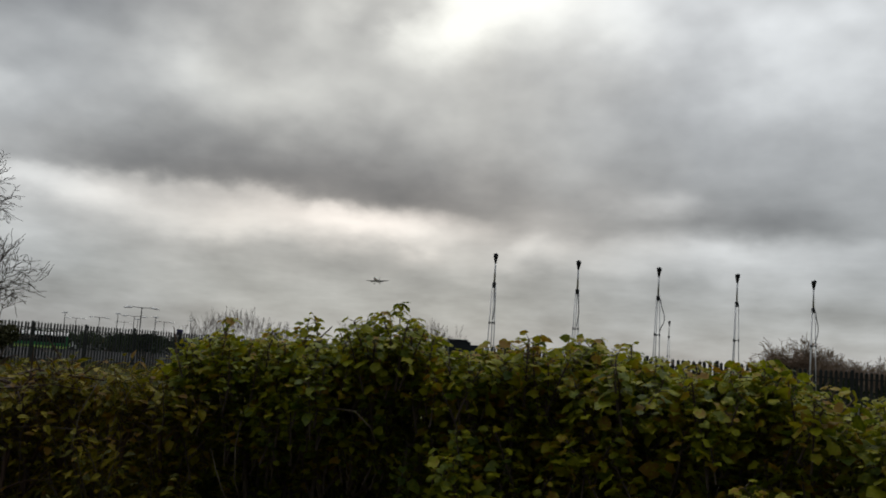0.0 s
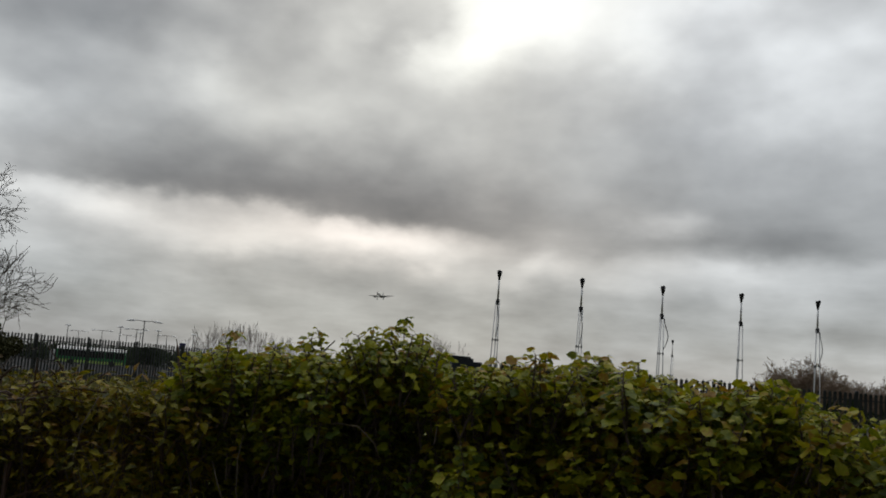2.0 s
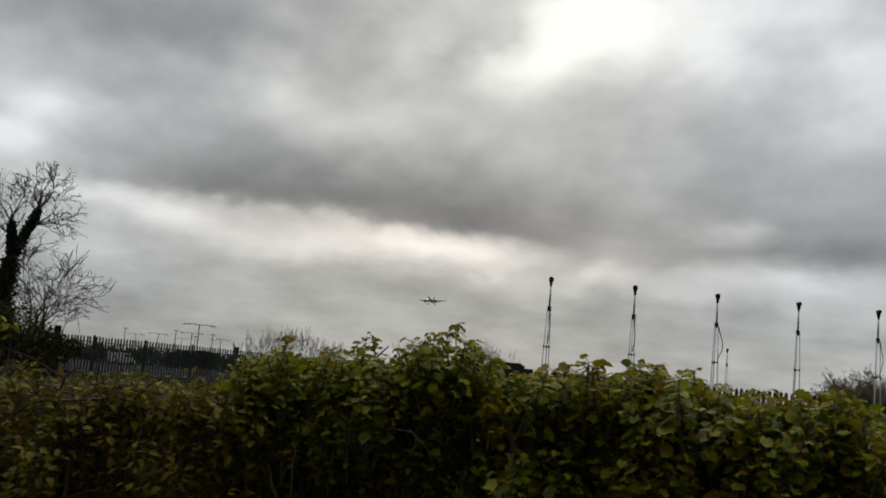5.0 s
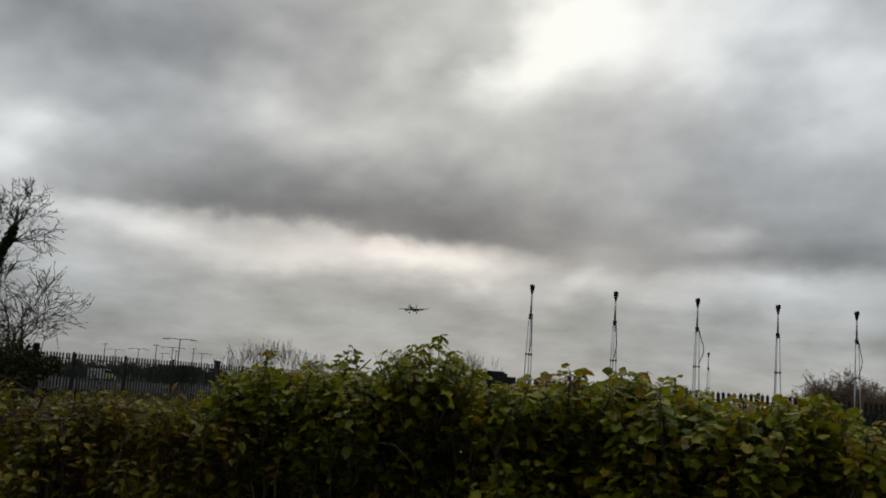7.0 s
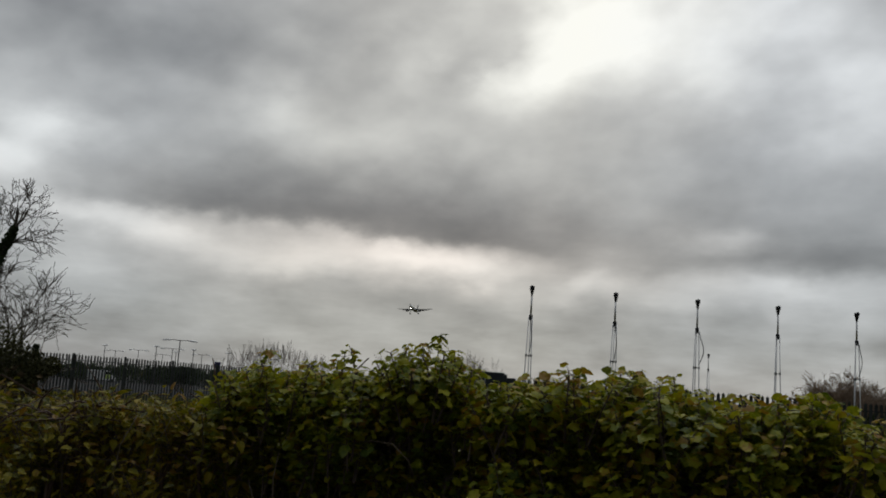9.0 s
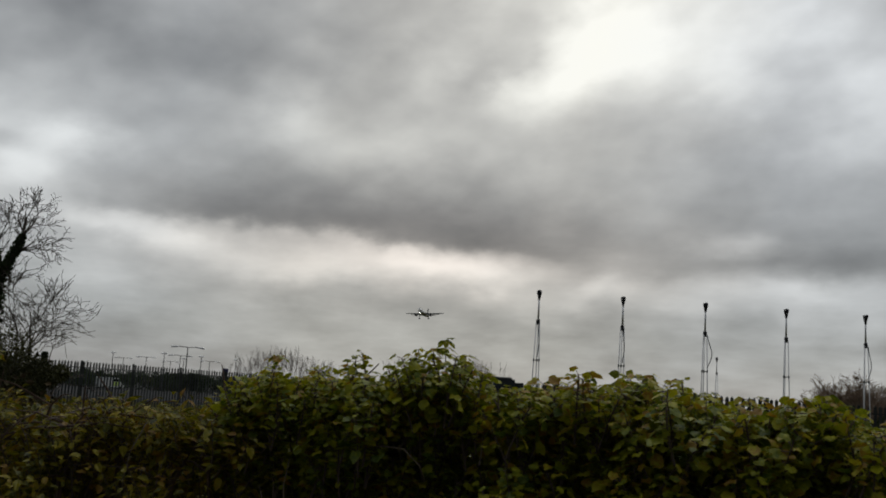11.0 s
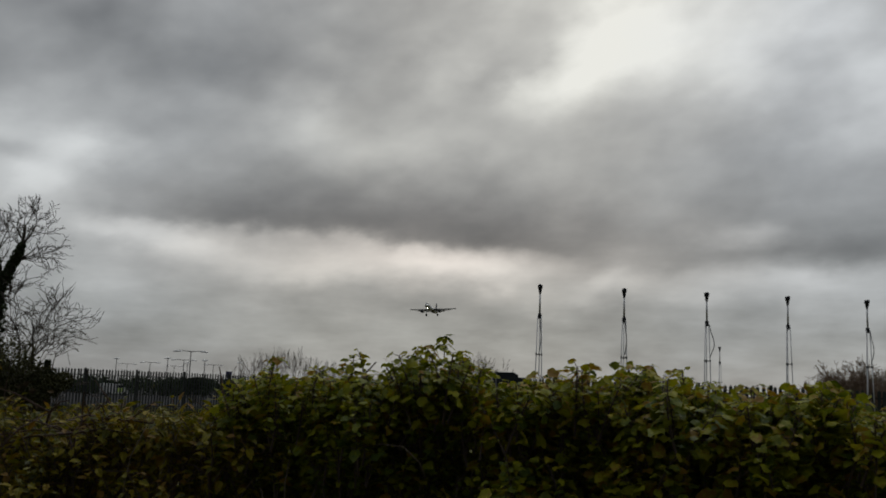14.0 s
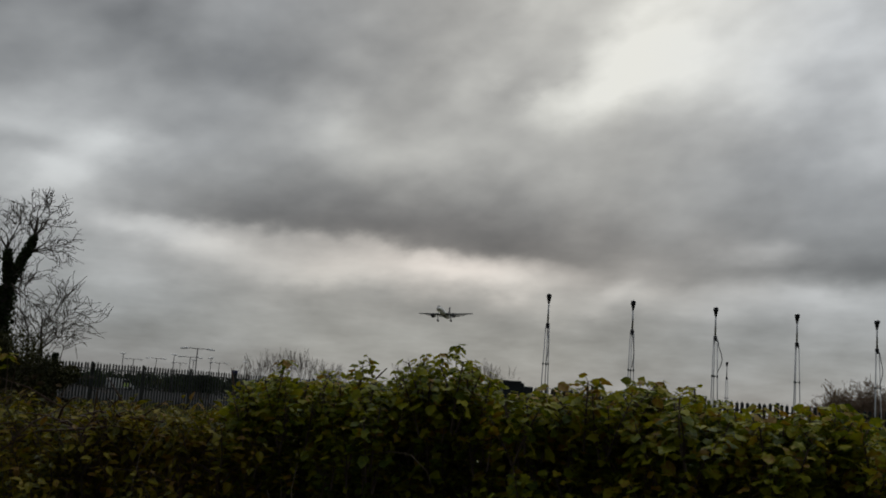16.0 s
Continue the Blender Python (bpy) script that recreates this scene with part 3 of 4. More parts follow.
    part("wheel", Build().tube([(0, -0.4, 0), (0, 0.4, 0)], [0.42, 0.42], 12).mesh("wheel", TYRE), nose, pose(16.7, 0, -3.75))
    part("landing_light", Build().tube([(16.95, 0, -1.9), (17.05, 0, -1.9)], [0.34, 0.3], 12).mesh("landing_light", LANDING_LIGHT), nose, label="lit white landing light")
    return plane


# ---- woody plants ----
def grow(b, rng, p, d, length, radius, depth, spread, up, tips, sides=5, pieces=3, kids=(2, 3), finest=0.007, wiggle=0.13):
    """One limb with its side limbs; ends are gathered in tips."""
    pts, rad = [p.copy()], [radius]
    for i in range(pieces):
        d = (d + Vector((rng.gauss(0, 1), rng.gauss(0, 1), rng.gauss(0, 1) + up)) * wiggle).normalized()
        p = p + d * (length / pieces)
        pts.append(p.copy())
        rad.append(radius * (1 - 0.45 * (i + 1) / pieces))
    b.tube(pts, [max(q, finest) for q in rad], sides if radius > 0.03 else 3, cap=False)
    if depth == 0:
        tips.append((p.copy(), d.copy()))
        return
    for k in range(rng.randint(*kids)):
        at = len(pts) - 1 if k == 0 else rng.randint(max(1, len(pts) // 2), len(pts) - 1)
        side = Vector((rng.gauss(0, 1), rng.gauss(0, 1), rng.gauss(0, 0.6) + up)).normalized()
        nd = (d * (1.0 if k == 0 else 0.75) + side * spread * (0.5 if k == 0 else 1.0)).normalized()
        grow(b, rng, pts[at], nd, length * rng.uniform(0.62, 0.86), rad[at] * (0.8 if k == 0 else 0.62), depth - 1, spread, up, tips, sides, pieces, kids, finest, wiggle)


def scatter_leaves(rng, places, size, mat, name, fold=0.25):
    """Small folded leaves, each its own island."""
    v, f = [], []
    for p in places:
        s = size * rng.uniform(0.6, 1.3)
        m = Euler((rng.uniform(0, 6.3), rng.uniform(0, 6.3), rng.uniform(0, 6.3))).to_matrix()
        n = len(v)
        for q in ((0, -0.5, 0), (0.38, 0, fold * 0.4), (0, 0.55, 0), (-0.38, 0, fold * 0.4)):
            v.append(tuple(Vector(p) + m @ Vector(q) * s))
        f += [(n, n + 1, n + 2), (n, n + 2, n + 3)]
    return mesh_of(name, v, f, mat)


def bare_tree(m, seed, height, trunk_r, depth, label, spread=0.55, up=0.25, lean=(0, 0), ivy=0.0, stems=1, category="tree", kids=(2, 3), first=0.3, finest=0.007, bark=None, wiggle=0.13):
    bark = bark or BARK
    rng = random.Random(seed)
    tree = thing("tree", label, category, m)
    tips, trunk, crown = [], Build(), Build()
    for s in range(stems):
        base = Vector((rng.uniform(-0.4, 0.4), rng.uniform(-0.4, 0.4), -0.1)) if stems > 1 else Vector((0, 0, -0.1))
        d = Vector((lean[0] + (rng.uniform(-0.25, 0.25) if stems > 1 else 0), lean[1], 1)).normalized()
        top = base + d * height * first
        mid = base.lerp(top, 0.5) + Vector((rng.gauss(0, 0.05), rng.gauss(0, 0.05), 0))
        trunk.tube([base, base.lerp(mid, 0.3), mid, top], [trunk_r * 1.25, trunk_r, trunk_r * 0.9, trunk_r * 0.75], 9, cap=False)
        for k in range(rng.randint(2, 3)):
            side = Vector((rng.gauss(0, 1), rng.gauss(0, 0.7), 0.3)).normalized()
            grow(crown, rng, top - d * height * 0.05 * k, (d + side * spread * 0.8).normalized(), height * (1 - first) * 0.33, trunk_r * 0.6, depth, spread, up, tips, kids=kids, finest=finest, wiggle=wiggle, pieces=3 if wiggle < 0.15 else 4)
    part("trunk", trunk.mesh("trunk", bark, True), tree)
    part("crown", crown.mesh("crown", bark), tree, label="bare branches and twigs")
    if ivy:
        places = []
        while len(places) < 2600:
            z = rng.uniform(0, height * ivy)
            a, rr = rng.uniform(0, 6.283), trunk_r * (1.9 - 0.8 * z / (height * ivy)) * rng.uniform(0.5, 1.25)
            places.append((lean[0] * z + rr * math.cos(a), lean[1] * z + rr * math.sin(a), z))
        part("ivy", scatter_leaves(rng, places, 0.13, IVY, "ivy"), tree, label="dark evergreen ivy")
    return tree


def forked_ivy_tree(m):
    """An old tree whose trunk forks in two, wrapped in ivy up to the fork and beyond."""
    rng = random.Random(3)
    tree = thing("tree", "bare forked tree thickly clad in dark ivy", "tree", m)
    fork = Vector((0.2, 0, 4.6))
    paths = [[Vector((-0.1, 0, -0.1)), Vector((0, 0, 2.4)), fork], [fork, Vector((0.0, 0.1, 5.3)), Vector((-0.1, 0.1, 5.8))], [fork, Vector((0.7, -0.1, 5.7)), Vector((0.95, -0.1, 6.3))]]
    sizes = [[0.34, 0.25, 0.17], [0.11, 0.08, 0.05], [0.12, 0.08, 0.05]]
    trunk, crown, tips, places = Build(), Build(), [], []
    for path, size in zip(paths, sizes):
        trunk.tube(path, size, 9, cap=False)
    for end, lead, n in ((paths[1][2], Vector((-0.3, 0, 1)), 4), (paths[2][2], Vector((0.35, 0, 1)), 5), (paths[2][1], Vector((1, 0.2, 0.3)), 3), (paths[1][1], Vector((-1, 0.2, 0.5)), 2), (fork, Vector((0.9, -0.3, 0.1)), 2)):
        for _ in range(n):
            d = (lead + Vector((rng.gauss(0, 0.4), rng.gauss(0, 0.3), rng.gauss(0, 0.25)))).normalized()
            grow(crown, rng, end.copy(), d, 0.66, 0.04, 4, 0.8, 0.12, tips, pieces=4, kids=(2, 3), finest=0.009, wiggle=0.15)
    for k in range(4200):
        path, size = rng.choice(list(zip(paths, sizes)) + [(paths[0], sizes[0])] * 2)
        u = rng.random() * 0.97
        i = int(u * 2)
        p = path[i].lerp(path[i + 1], u * 2 - i)
        rr = (size[i] * (1 - u * 2 + i) + size[i + 1] * (u * 2 - i)) * rng.uniform(0.7, 1.75) + 0.03
        a = rng.uniform(0, 6.283)
        places.append((p.x + rr * math.cos(a), p.y + rr * math.sin(a), p.z + rng.uniform(-0.1, 0.1)))
    part("trunk", trunk.mesh("trunk", BARK, True), tree)
    part("crown", crown.mesh("crown", BARK), tree, label="bare branches and twigs")
    tagged(part("ivy", scatter_leaves(rng, places, 0.14, IVY, "ivy"), tree, label="dark evergreen ivy"), kind="stuff")
    return tree


def leafy_mass(name, m, seed, sx, sy, sz, count, size, mat, label, category, kind="", lumps=9):
    """A shrub or thicket: stems and leaves in overlapping lumps with an uneven outline."""
    rng = random.Random(seed)
    bush = thing(name, label, category, m, kind=kind)
    lump = []
    for _ in range(lumps):
        lump.append((rng.uniform(-sx, sx), rng.uniform(-sy, sy), rng.uniform(0.35, 0.75) * sz, rng.uniform(0.3, 0.5) * min(sx, sz * 1.3)))
    places = []
    while len(places) < count:
        cx, cy, cz, r = rng.choice(lump)
        d = Vector((rng.gauss(0, 1), rng.gauss(0, 1), rng.gauss(0, 1))).normalized() * r * rng.uniform(0.55, 1.08)
        z = cz + d.z
        if z > sz * 1.15 or z < 0:
            z = rng.uniform(0, sz * 0.8)
        places.append((cx + d.x, cy + d.y, z))
    stems = Build()
    for cx, cy, cz, r in lump:
        stems.tube([(cx * 0.6, cy * 0.6, -0.05), (cx * 0.8, cy * 0.8, cz * 0.5), (cx, cy, cz)], [0.03, 0.022, 0.012], 5, cap=False)
    tagged(part("stem_tangle", stems.mesh("stems", WOOD), bush), kind="stuff")
    tagged(part("foliage", scatter_leaves(rng, places, size, mat, "foliage"), bush), kind="stuff")
    return bush


# ---- the hedge: leaves, sprays and shrubs ----
LEAF = [(0.0, 0.0), (0.16, -0.07), (0.36, -0.01), (0.37, 0.16), (0.50, 0.36), (0.38, 0.50), (0.31, 0.68), (0.0, 0.98)]


def add_leaf(b, origin, direction, normal, size, curl):
    """A five-lobed leaf, folded along its middle, its lobes and tip drooping."""
    d = direction.normalized()
    x = d.cross(normal)
    x = x.normalized() if x.length > 1e-3 else d.orthogonal().normalized()
    n = x.cross(d)
    s = len(b.v)
    ring = LEAF + [(-px, py) for px, py in LEAF[-2:0:-1]]
    pts = [(0.0, 0.38)] + ring
    for px, py in pts:
        b.v.append(tuple(origin + (x * px * 0.95 + d * py + n * (abs(px) * 0.7 - 1.9 * px * px - curl * py * py + 0.07 * math.sin(9 * px + 40 * size) * math.cos(7 * py + 90 * curl))) * size))
    k = len(ring)
    b.f += [(s, s + 1 + i, s + 1 + (i + 1) % k) for i in range(k)]


def add_oval(b, origin, direction, normal, size, curl):
    """A toothed oval leaflet."""
    d = direction.normalized()
    x = d.cross(normal)
    x = x.normalized() if x.length > 1e-3 else d.orthogonal().normalized()
    n = x.cross(d)
    s = len(b.v)
    half = [(0.0, 0.0), (0.2, 0.14), (0.3, 0.38), (0.24, 0.66), (0.0, 1.0)]
    ring = half + [(-px, py) for px, py in half[-2:0:-1]]
    for px, py in [(0.0, 0.42)] + ring:
        b.v.append(tuple(origin + (x * px + d * py + n * (abs(px) * 0.35 - curl * py * py)) * size))
    k = len(ring)
    b.f += [(s, s + 1 + i, s + 1 + (i + 1) % k) for i in range(k)]


def spray_mesh(seed, length, leaves, size, mat, shape):
    """A leafy twig that grows up +z from its origin."""
    rng = random.Random(seed)
    b = Build()
    p, d = Vector((0, 0, 0)), Vector((rng.gauss(0, 0.15), rng.gauss(0, 0.15), 1)).normalized()
    pts = [p.copy()]
    for i in range(5):
        d = (d + Vector((rng.gauss(0, 0.14), rng.gauss(0, 0.14), 0.02))).normalized()
        p = p + d * length / 5
        pts.append(p.copy())
    b.tube(pts, [0.0045 - 0.0006 * i for i in range(6)], 4, cap=False)
    twig_faces = len(b.f)
    for i in range(leaves):
        u = 0.15 + 0.85 * (i + rng.random()) / leaves
        k = min(int(u * 5), 4)
        q = pts[k].lerp(pts[k + 1], u * 5 - k)
        a = i * 2.4 + rng.uniform(-0.5, 0.5)
        out = Vector((math.cos(a), math.sin(a), rng.uniform(-0.1, 0.6))).normalized()
        stalk = q + out * size * rng.uniform(0.5, 0.9)
        b.tube([q, stalk], [0.0013, 0.001], 3, cap=False)
        droop = (out + Vector((rng.gauss(0, 0.25), rng.gauss(0, 0.25), rng.uniform(-0.7, 0.15)))).normalized()
        nrm = Vector((rng.gauss(0, 0.25), rng.gauss(0, 0.25), 1))
        shape(b, stalk, droop, nrm, size * rng.uniform(0.65, 1.3) * (0.75 + 0.25 * (1 - u)), rng.uniform(0.0, 0.4))
    me = b.mesh("leaf_spray", mat)
    me.materials.append(WOOD)
    for i in range(twig_faces):
        me.polygons[i].material_index = 1
    return me


def whorl_mesh(seed, length, pairs, size, mat):
    """A sycamore twig up +z: opposite pairs of long-stalked leaves that hang over, smaller towards the tip."""
    rng = random.Random(seed)
    b = Build()
    bend = Vector((rng.gauss(0, 0.16), rng.gauss(0, 0.16), 0)) * length
    pts = [Vector((0, 0, length * u)) + bend * u * u for u in (0, 0.25, 0.5, 0.75, 1)]
    b.tube(pts, [0.005, 0.0044, 0.0038, 0.0032, 0.0025], 4, cap=False)
    turn = rng.uniform(0, 3.14)
    stalks = []
    for i in range(pairs):
        u = 0.3 + 0.7 * i / max(pairs - 1, 1)
        q = Vector((0, 0, length * u)) + bend * u * u
        for side in (0, math.pi):
            a = turn + i * 1.57 + side + rng.uniform(-0.35, 0.35)
            s = size * (1.2 - 0.45 * u) * rng.uniform(0.65, 1.45)
            out = Vector((math.cos(a), math.sin(a), rng.uniform(0.1, 0.7))).normalized()
            tip = q + out * s * rng.uniform(0.6, 1.0)
            stalks.append((q, tip, out, s))
            b.tube([q, tip], [0.0016, 0.0012], 3, cap=False)
    twig_faces = len(b.f)
    for q, tip, out, s in stalks:
        hang = Vector((out.x + rng.gauss(0, 0.25), out.y + rng.gauss(0, 0.25), rng.uniform(-0.45, 0.4)))
        add_leaf(b, tip, hang, Vector((rng.gauss(0, 0.5), rng.gauss(0, 0.5), 1)), s, rng.uniform(-0.1, 0.5))
    me = b.mesh("leaf_spray", mat, True)
    me.materials.append(WOOD)
    for i in range(twig_faces):
        me.polygons[i].material_index = 1
    return me


def shoot_mesh(seed, length, leaves, size, mat):
    """A young shoot with its leaves in a whorl at the top."""
    rng = random.Random(seed)
    b = Build()
    top = Vector((rng.uniform(-0.1, 0.1) * length, 0, length))
    mid = Vector((rng.uniform(-0.08, 0.08) * length, 0, length * 0.5))
    b.tube([(0, 0, 0), mid, top], [0.004, 0.003, 0.0022], 5, cap=False)
    twig_faces = len(b.f)
    for i in range(leaves):
        a = i * 2.4 + rng.uniform(-0.3, 0.3)
        q = mid.lerp(top, 1 - 0.12 * i * rng.random() if i < 8 else rng.random())
        out = Vector((math.cos(a), math.sin(a), rng.uniform(0.0, 0.5))).normalized()
        add_leaf(b, q + out * size * 0.3, (out + Vector((0, 0, rng.uniform(-1.0, -0.15)))).normalized(), Vector((0, 0, 1)), size * rng.uniform(0.6, 0.95), rng.uniform(0.1, 0.5))
    me = b.mesh("shoot", mat)
    me.materials.append(WOOD)
    for i in range(twig_faces):
        me.polygons[i].material_index = 1
    return me


MAPLE_SPRAYS = [whorl_mesh(10 + i, 0.25, 12, 0.04, MAPLE) for i in range(7)]
MAPLE_LARGE = [whorl_mesh(30 + i, 0.25, 11, 0.048, MAPLE) for i in range(7)]
BRAMBLE_SPRAYS = [spray_mesh(50 + i, 0.26, 19, 0.056, BRAMBLE, add_oval) for i in range(6)]

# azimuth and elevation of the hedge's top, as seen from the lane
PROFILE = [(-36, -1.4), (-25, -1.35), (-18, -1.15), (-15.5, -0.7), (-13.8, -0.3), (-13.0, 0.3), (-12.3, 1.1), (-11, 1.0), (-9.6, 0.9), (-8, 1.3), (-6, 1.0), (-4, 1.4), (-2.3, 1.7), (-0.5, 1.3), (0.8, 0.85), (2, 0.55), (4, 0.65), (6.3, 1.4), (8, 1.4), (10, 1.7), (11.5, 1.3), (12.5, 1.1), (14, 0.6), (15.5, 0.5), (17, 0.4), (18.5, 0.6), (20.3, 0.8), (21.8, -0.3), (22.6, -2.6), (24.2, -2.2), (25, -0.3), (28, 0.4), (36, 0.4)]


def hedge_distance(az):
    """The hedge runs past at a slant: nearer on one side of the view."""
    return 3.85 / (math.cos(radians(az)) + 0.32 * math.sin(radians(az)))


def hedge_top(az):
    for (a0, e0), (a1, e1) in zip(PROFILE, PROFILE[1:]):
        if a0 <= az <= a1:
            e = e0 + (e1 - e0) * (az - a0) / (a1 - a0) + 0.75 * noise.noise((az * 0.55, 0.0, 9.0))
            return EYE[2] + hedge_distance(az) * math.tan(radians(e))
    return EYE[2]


def tuft(az, z):
    """How far a clump stands out of the hedge's face, in metres."""
    return 0.3 * noise.noise((az * 0.3, z * 3.5, 4.0)) + 0.12 * noise.noise((az * 0.9, z * 9.0, 8.0))


def shrub(name, az0, az1, sprays, count, seed, label, category, form, canes=0):
    """One shrub of the hedge, between two azimuths, rooted in the ground."""
    rng = random.Random(seed)
    mid = (az0 + az1) / 2
    base = polar(mid, hedge_distance(mid) + 0.45)
    bush = thing(name, label, category, Matrix.Translation(base), "shrubs of the hedge")
    for k in range(5):
        az = rng.uniform(az0, az1)
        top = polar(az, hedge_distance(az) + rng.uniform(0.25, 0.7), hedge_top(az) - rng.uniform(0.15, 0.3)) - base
        root = Vector((rng.uniform(-0.15, 0.15), rng.uniform(-0.15, 0.15), -0.03))
        b = Build()
        m1 = root.lerp(top, 0.4) + Vector((rng.gauss(0, 0.06), rng.gauss(0, 0.06), 0.1))
        m2 = root.lerp(top, 0.75) + Vector((rng.gauss(0, 0.05), rng.gauss(0, 0.05), 0.08))
        b.tube([root, m1, m2, top], [0.02, 0.015, 0.01, 0.005], 6, cap=False)
        for _ in range(4):
            q = m1.lerp(top, rng.random())
            e = q + Vector((rng.gauss(0, 0.2), rng.gauss(0, 0.15), rng.uniform(0.05, 0.3)))
            b.tube([q, q.lerp(e, 0.5) + Vector((0, 0, 0.03)), e], [0.007, 0.005, 0.003], 5, cap=False)
        part("stem", b.mesh("stem", WOOD), bush)
    for _ in range(canes):
        az = rng.uniform(az0, az1)
        r = hedge_distance(az)
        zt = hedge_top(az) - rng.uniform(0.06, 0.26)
        foot = polar(az + rng.uniform(-3, 3), r + rng.uniform(-0.1, 0.35), rng.uniform(0.5, 0.9)) - base
        crest = polar(az, r + rng.uniform(0.0, 0.3), zt) - base
        fall = crest + Vector((rng.choice((-1, 1)) * rng.uniform(0.2, 0.5), rng.uniform(-0.15, 0.1), -rng.uniform(0.05, 0.3)))
        root = Vector((foot.x * 0.7, foot.y * 0.7, 0))
        line = [root, foot, foot.lerp(crest, 0.35), foot.lerp(crest, 0.7), crest, crest.lerp(fall, 0.5) + Vector((0, 0, 0.03)), fall]
        line = [line[0]] + [q + Vector((rng.gauss(0, 0.03), rng.gauss(0, 0.03), rng.gauss(0, 0.01))) for q in line[1:]]
        b = Build().tube(line, [0.012, 0.011, 0.01, 0.009, 0.0075, 0.005, 0.0025], 5, cap=False)
        for q in line[2:5] + line[3:5]:
            e = q + Vector((rng.gauss(0, 0.13), rng.uniform(-0.12, 0.03), rng.uniform(-0.02, 0.2)))
            b.tube([q, q.lerp(e, 0.5) + Vector((0, 0, 0.02)), e], [0.006, 0.0045, 0.002], 4, cap=False)
        part("cane", b.mesh("cane", CANE, True), bush)
    placed = 0
    while placed < count:
        az = rng.uniform(az0 - 1.2, az1 + 1.2)
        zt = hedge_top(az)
        u = rng.random()
        if u < (0.36 if canes else 0.29):  # crown
            depth = rng.uniform(0.05, 0.9)
            z = zt - rng.uniform(0.26, 0.37) - (0.02 if form < 0.1 else 0.0) + 0.08 * noise.noise((az * 0.8, depth * 3.0, 2.0))
        elif u < (0.86 if canes else 0.78):  # face
            drop = rng.uniform(0.22, 1.05 if canes else 0.95)
            if form > 0.3 and drop > 0.5 and rng.random() < 0.55:
                drop -= 0.3
            depth, z = rng.uniform(-0.05, 0.3) + form * (drop - 0.25), zt - drop
            if noise.noise((az * 0.42, z * 5.0, 17.0)) < rng.uniform(-0.35, 0.25):  # dark hollows between the clumps
                continue
        else:  # low and inside
            depth, z = rng.uniform(0.3, 1.0), zt - 0.3 - 1.2 * rng.random() ** 1.5
        placed += 1
        p = polar(az, hedge_distance(az) + depth - tuft(az, z), z) - base
        tilt = rng.uniform(-28, 28) if u < 0.29 else rng.uniform(-14, 26)
        m = Matrix.Translation(p) @ pose(0, 0, 0, 0, 0, rng.uniform(-50, 50)) @ pose(0, 0, 0, tilt, rng.uniform(-26, 26), rng.uniform(0, 360))
        s = rng.uniform(0.8, 1.15)
        part("leaf_spray", rng.choice(sprays), bush, m @ Matrix.Diagonal((s, s, s, 1)))
    places = []
    for _ in range(1700):
        az = rng.uniform(az0 - 0.5, az1 + 0.5)
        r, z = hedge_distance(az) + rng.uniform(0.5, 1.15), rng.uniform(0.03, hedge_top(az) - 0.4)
        places.append(tuple(polar(az, r, z) - base))
    tagged(part("inner_foliage", scatter_leaves(rng, places, 0.1, BRAMBLE if canes else MAPLE, "inner_foliage"), bush), kind="stuff")
    return bush, base


def wind(t, phase):
    return 0.5 * math.sin(1.7 * t + phase) + 0.35 * math.sin(2.9 * t + 1.3 * phase) + 0.25 * math.sin(0.8 * t + 2 * phase)


HEDGE = []
for a0, a1, kind_of in ((-40, -31, "b"), (-31, -22, "b"), (-23, -14.5, "b"), (-13.6, -8, "m"), (-8.5, -2, "m"), (-3, 4, "m"), (3, 9, "l"), (8.5, 14, "l"), (13.5, 19, "l"), (18.5, 21.6, "l"), (25.4, 30, "l"), (30, 38, "l")):
    if kind_of == "b":
        HEDGE.append(shrub("bramble_bush", a0, a1, BRAMBLE_SPRAYS, 290, int(a0 * 10), "tangled yellow-green bramble bush with bare brown stems", "bush", -0.2, 10))
    else:
        HEDGE.append(shrub("hedge_shrub", a0, a1, MAPLE_SPRAYS if kind_of == "m" else MAPLE_LARGE + MAPLE_SPRAYS[:2], 295, int(a0 * 10), "olive-green leafy maple shrub with reddish leaves", "shrub", 0.4 if kind_of == "m" else -0.14))

SHOOTS = []
# young shoots that stand above the hedge: azimuth, elevation of the tip, length, leaves, leaf size
for i, (az, el, length, leaves, size) in enumerate(((-4.1, 2.75, 0.2, 9, 0.045), (-2.2, 3.45, 0.3, 17, 0.055), (-2.9, 2.8, 0.2, 14, 0.055), (-1.0, 2.5, 0.18, 9, 0.055), (6.35, 1.9, 0.13, 7, 0.045), (9.9, 2.0, 0.14, 9, 0.05), (11.9, 1.3, 0.12, 6, 0.05), (13.2, 1.15, 0.1, 5, 0.05), (-12.3, 1.75, 0.16, 7, 0.06), (-7.9, 1.3, 0.12, 6, 0.05), (15.2, 0.75, 0.1, 5, 0.05), (20.0, 1.0, 0.12, 6, 0.07), (-27.3, 0.9, 0.2, 10, 0.06), (-28.2, 1.3, 0.22, 10, 0.06), (-28.9, 1.9, 0.25, 12, 0.06), (-29.8, 1.2, 0.22, 10, 0.06))):
    bush, base = min(HEDGE, key=lambda h: abs(math.degrees(math.atan2(h[1].x, h[1].y)) - az))
    p = polar(az, hedge_distance(az) + 0.3)
    p.z = EYE[2] + (hedge_distance(az) + 0.3) * math.tan(radians(el)) - length * 1.05
    SHOOTS.append((part("shoot", shoot_mesh(70 + i, length, leaves, size, MAPLE), bush), p - base))

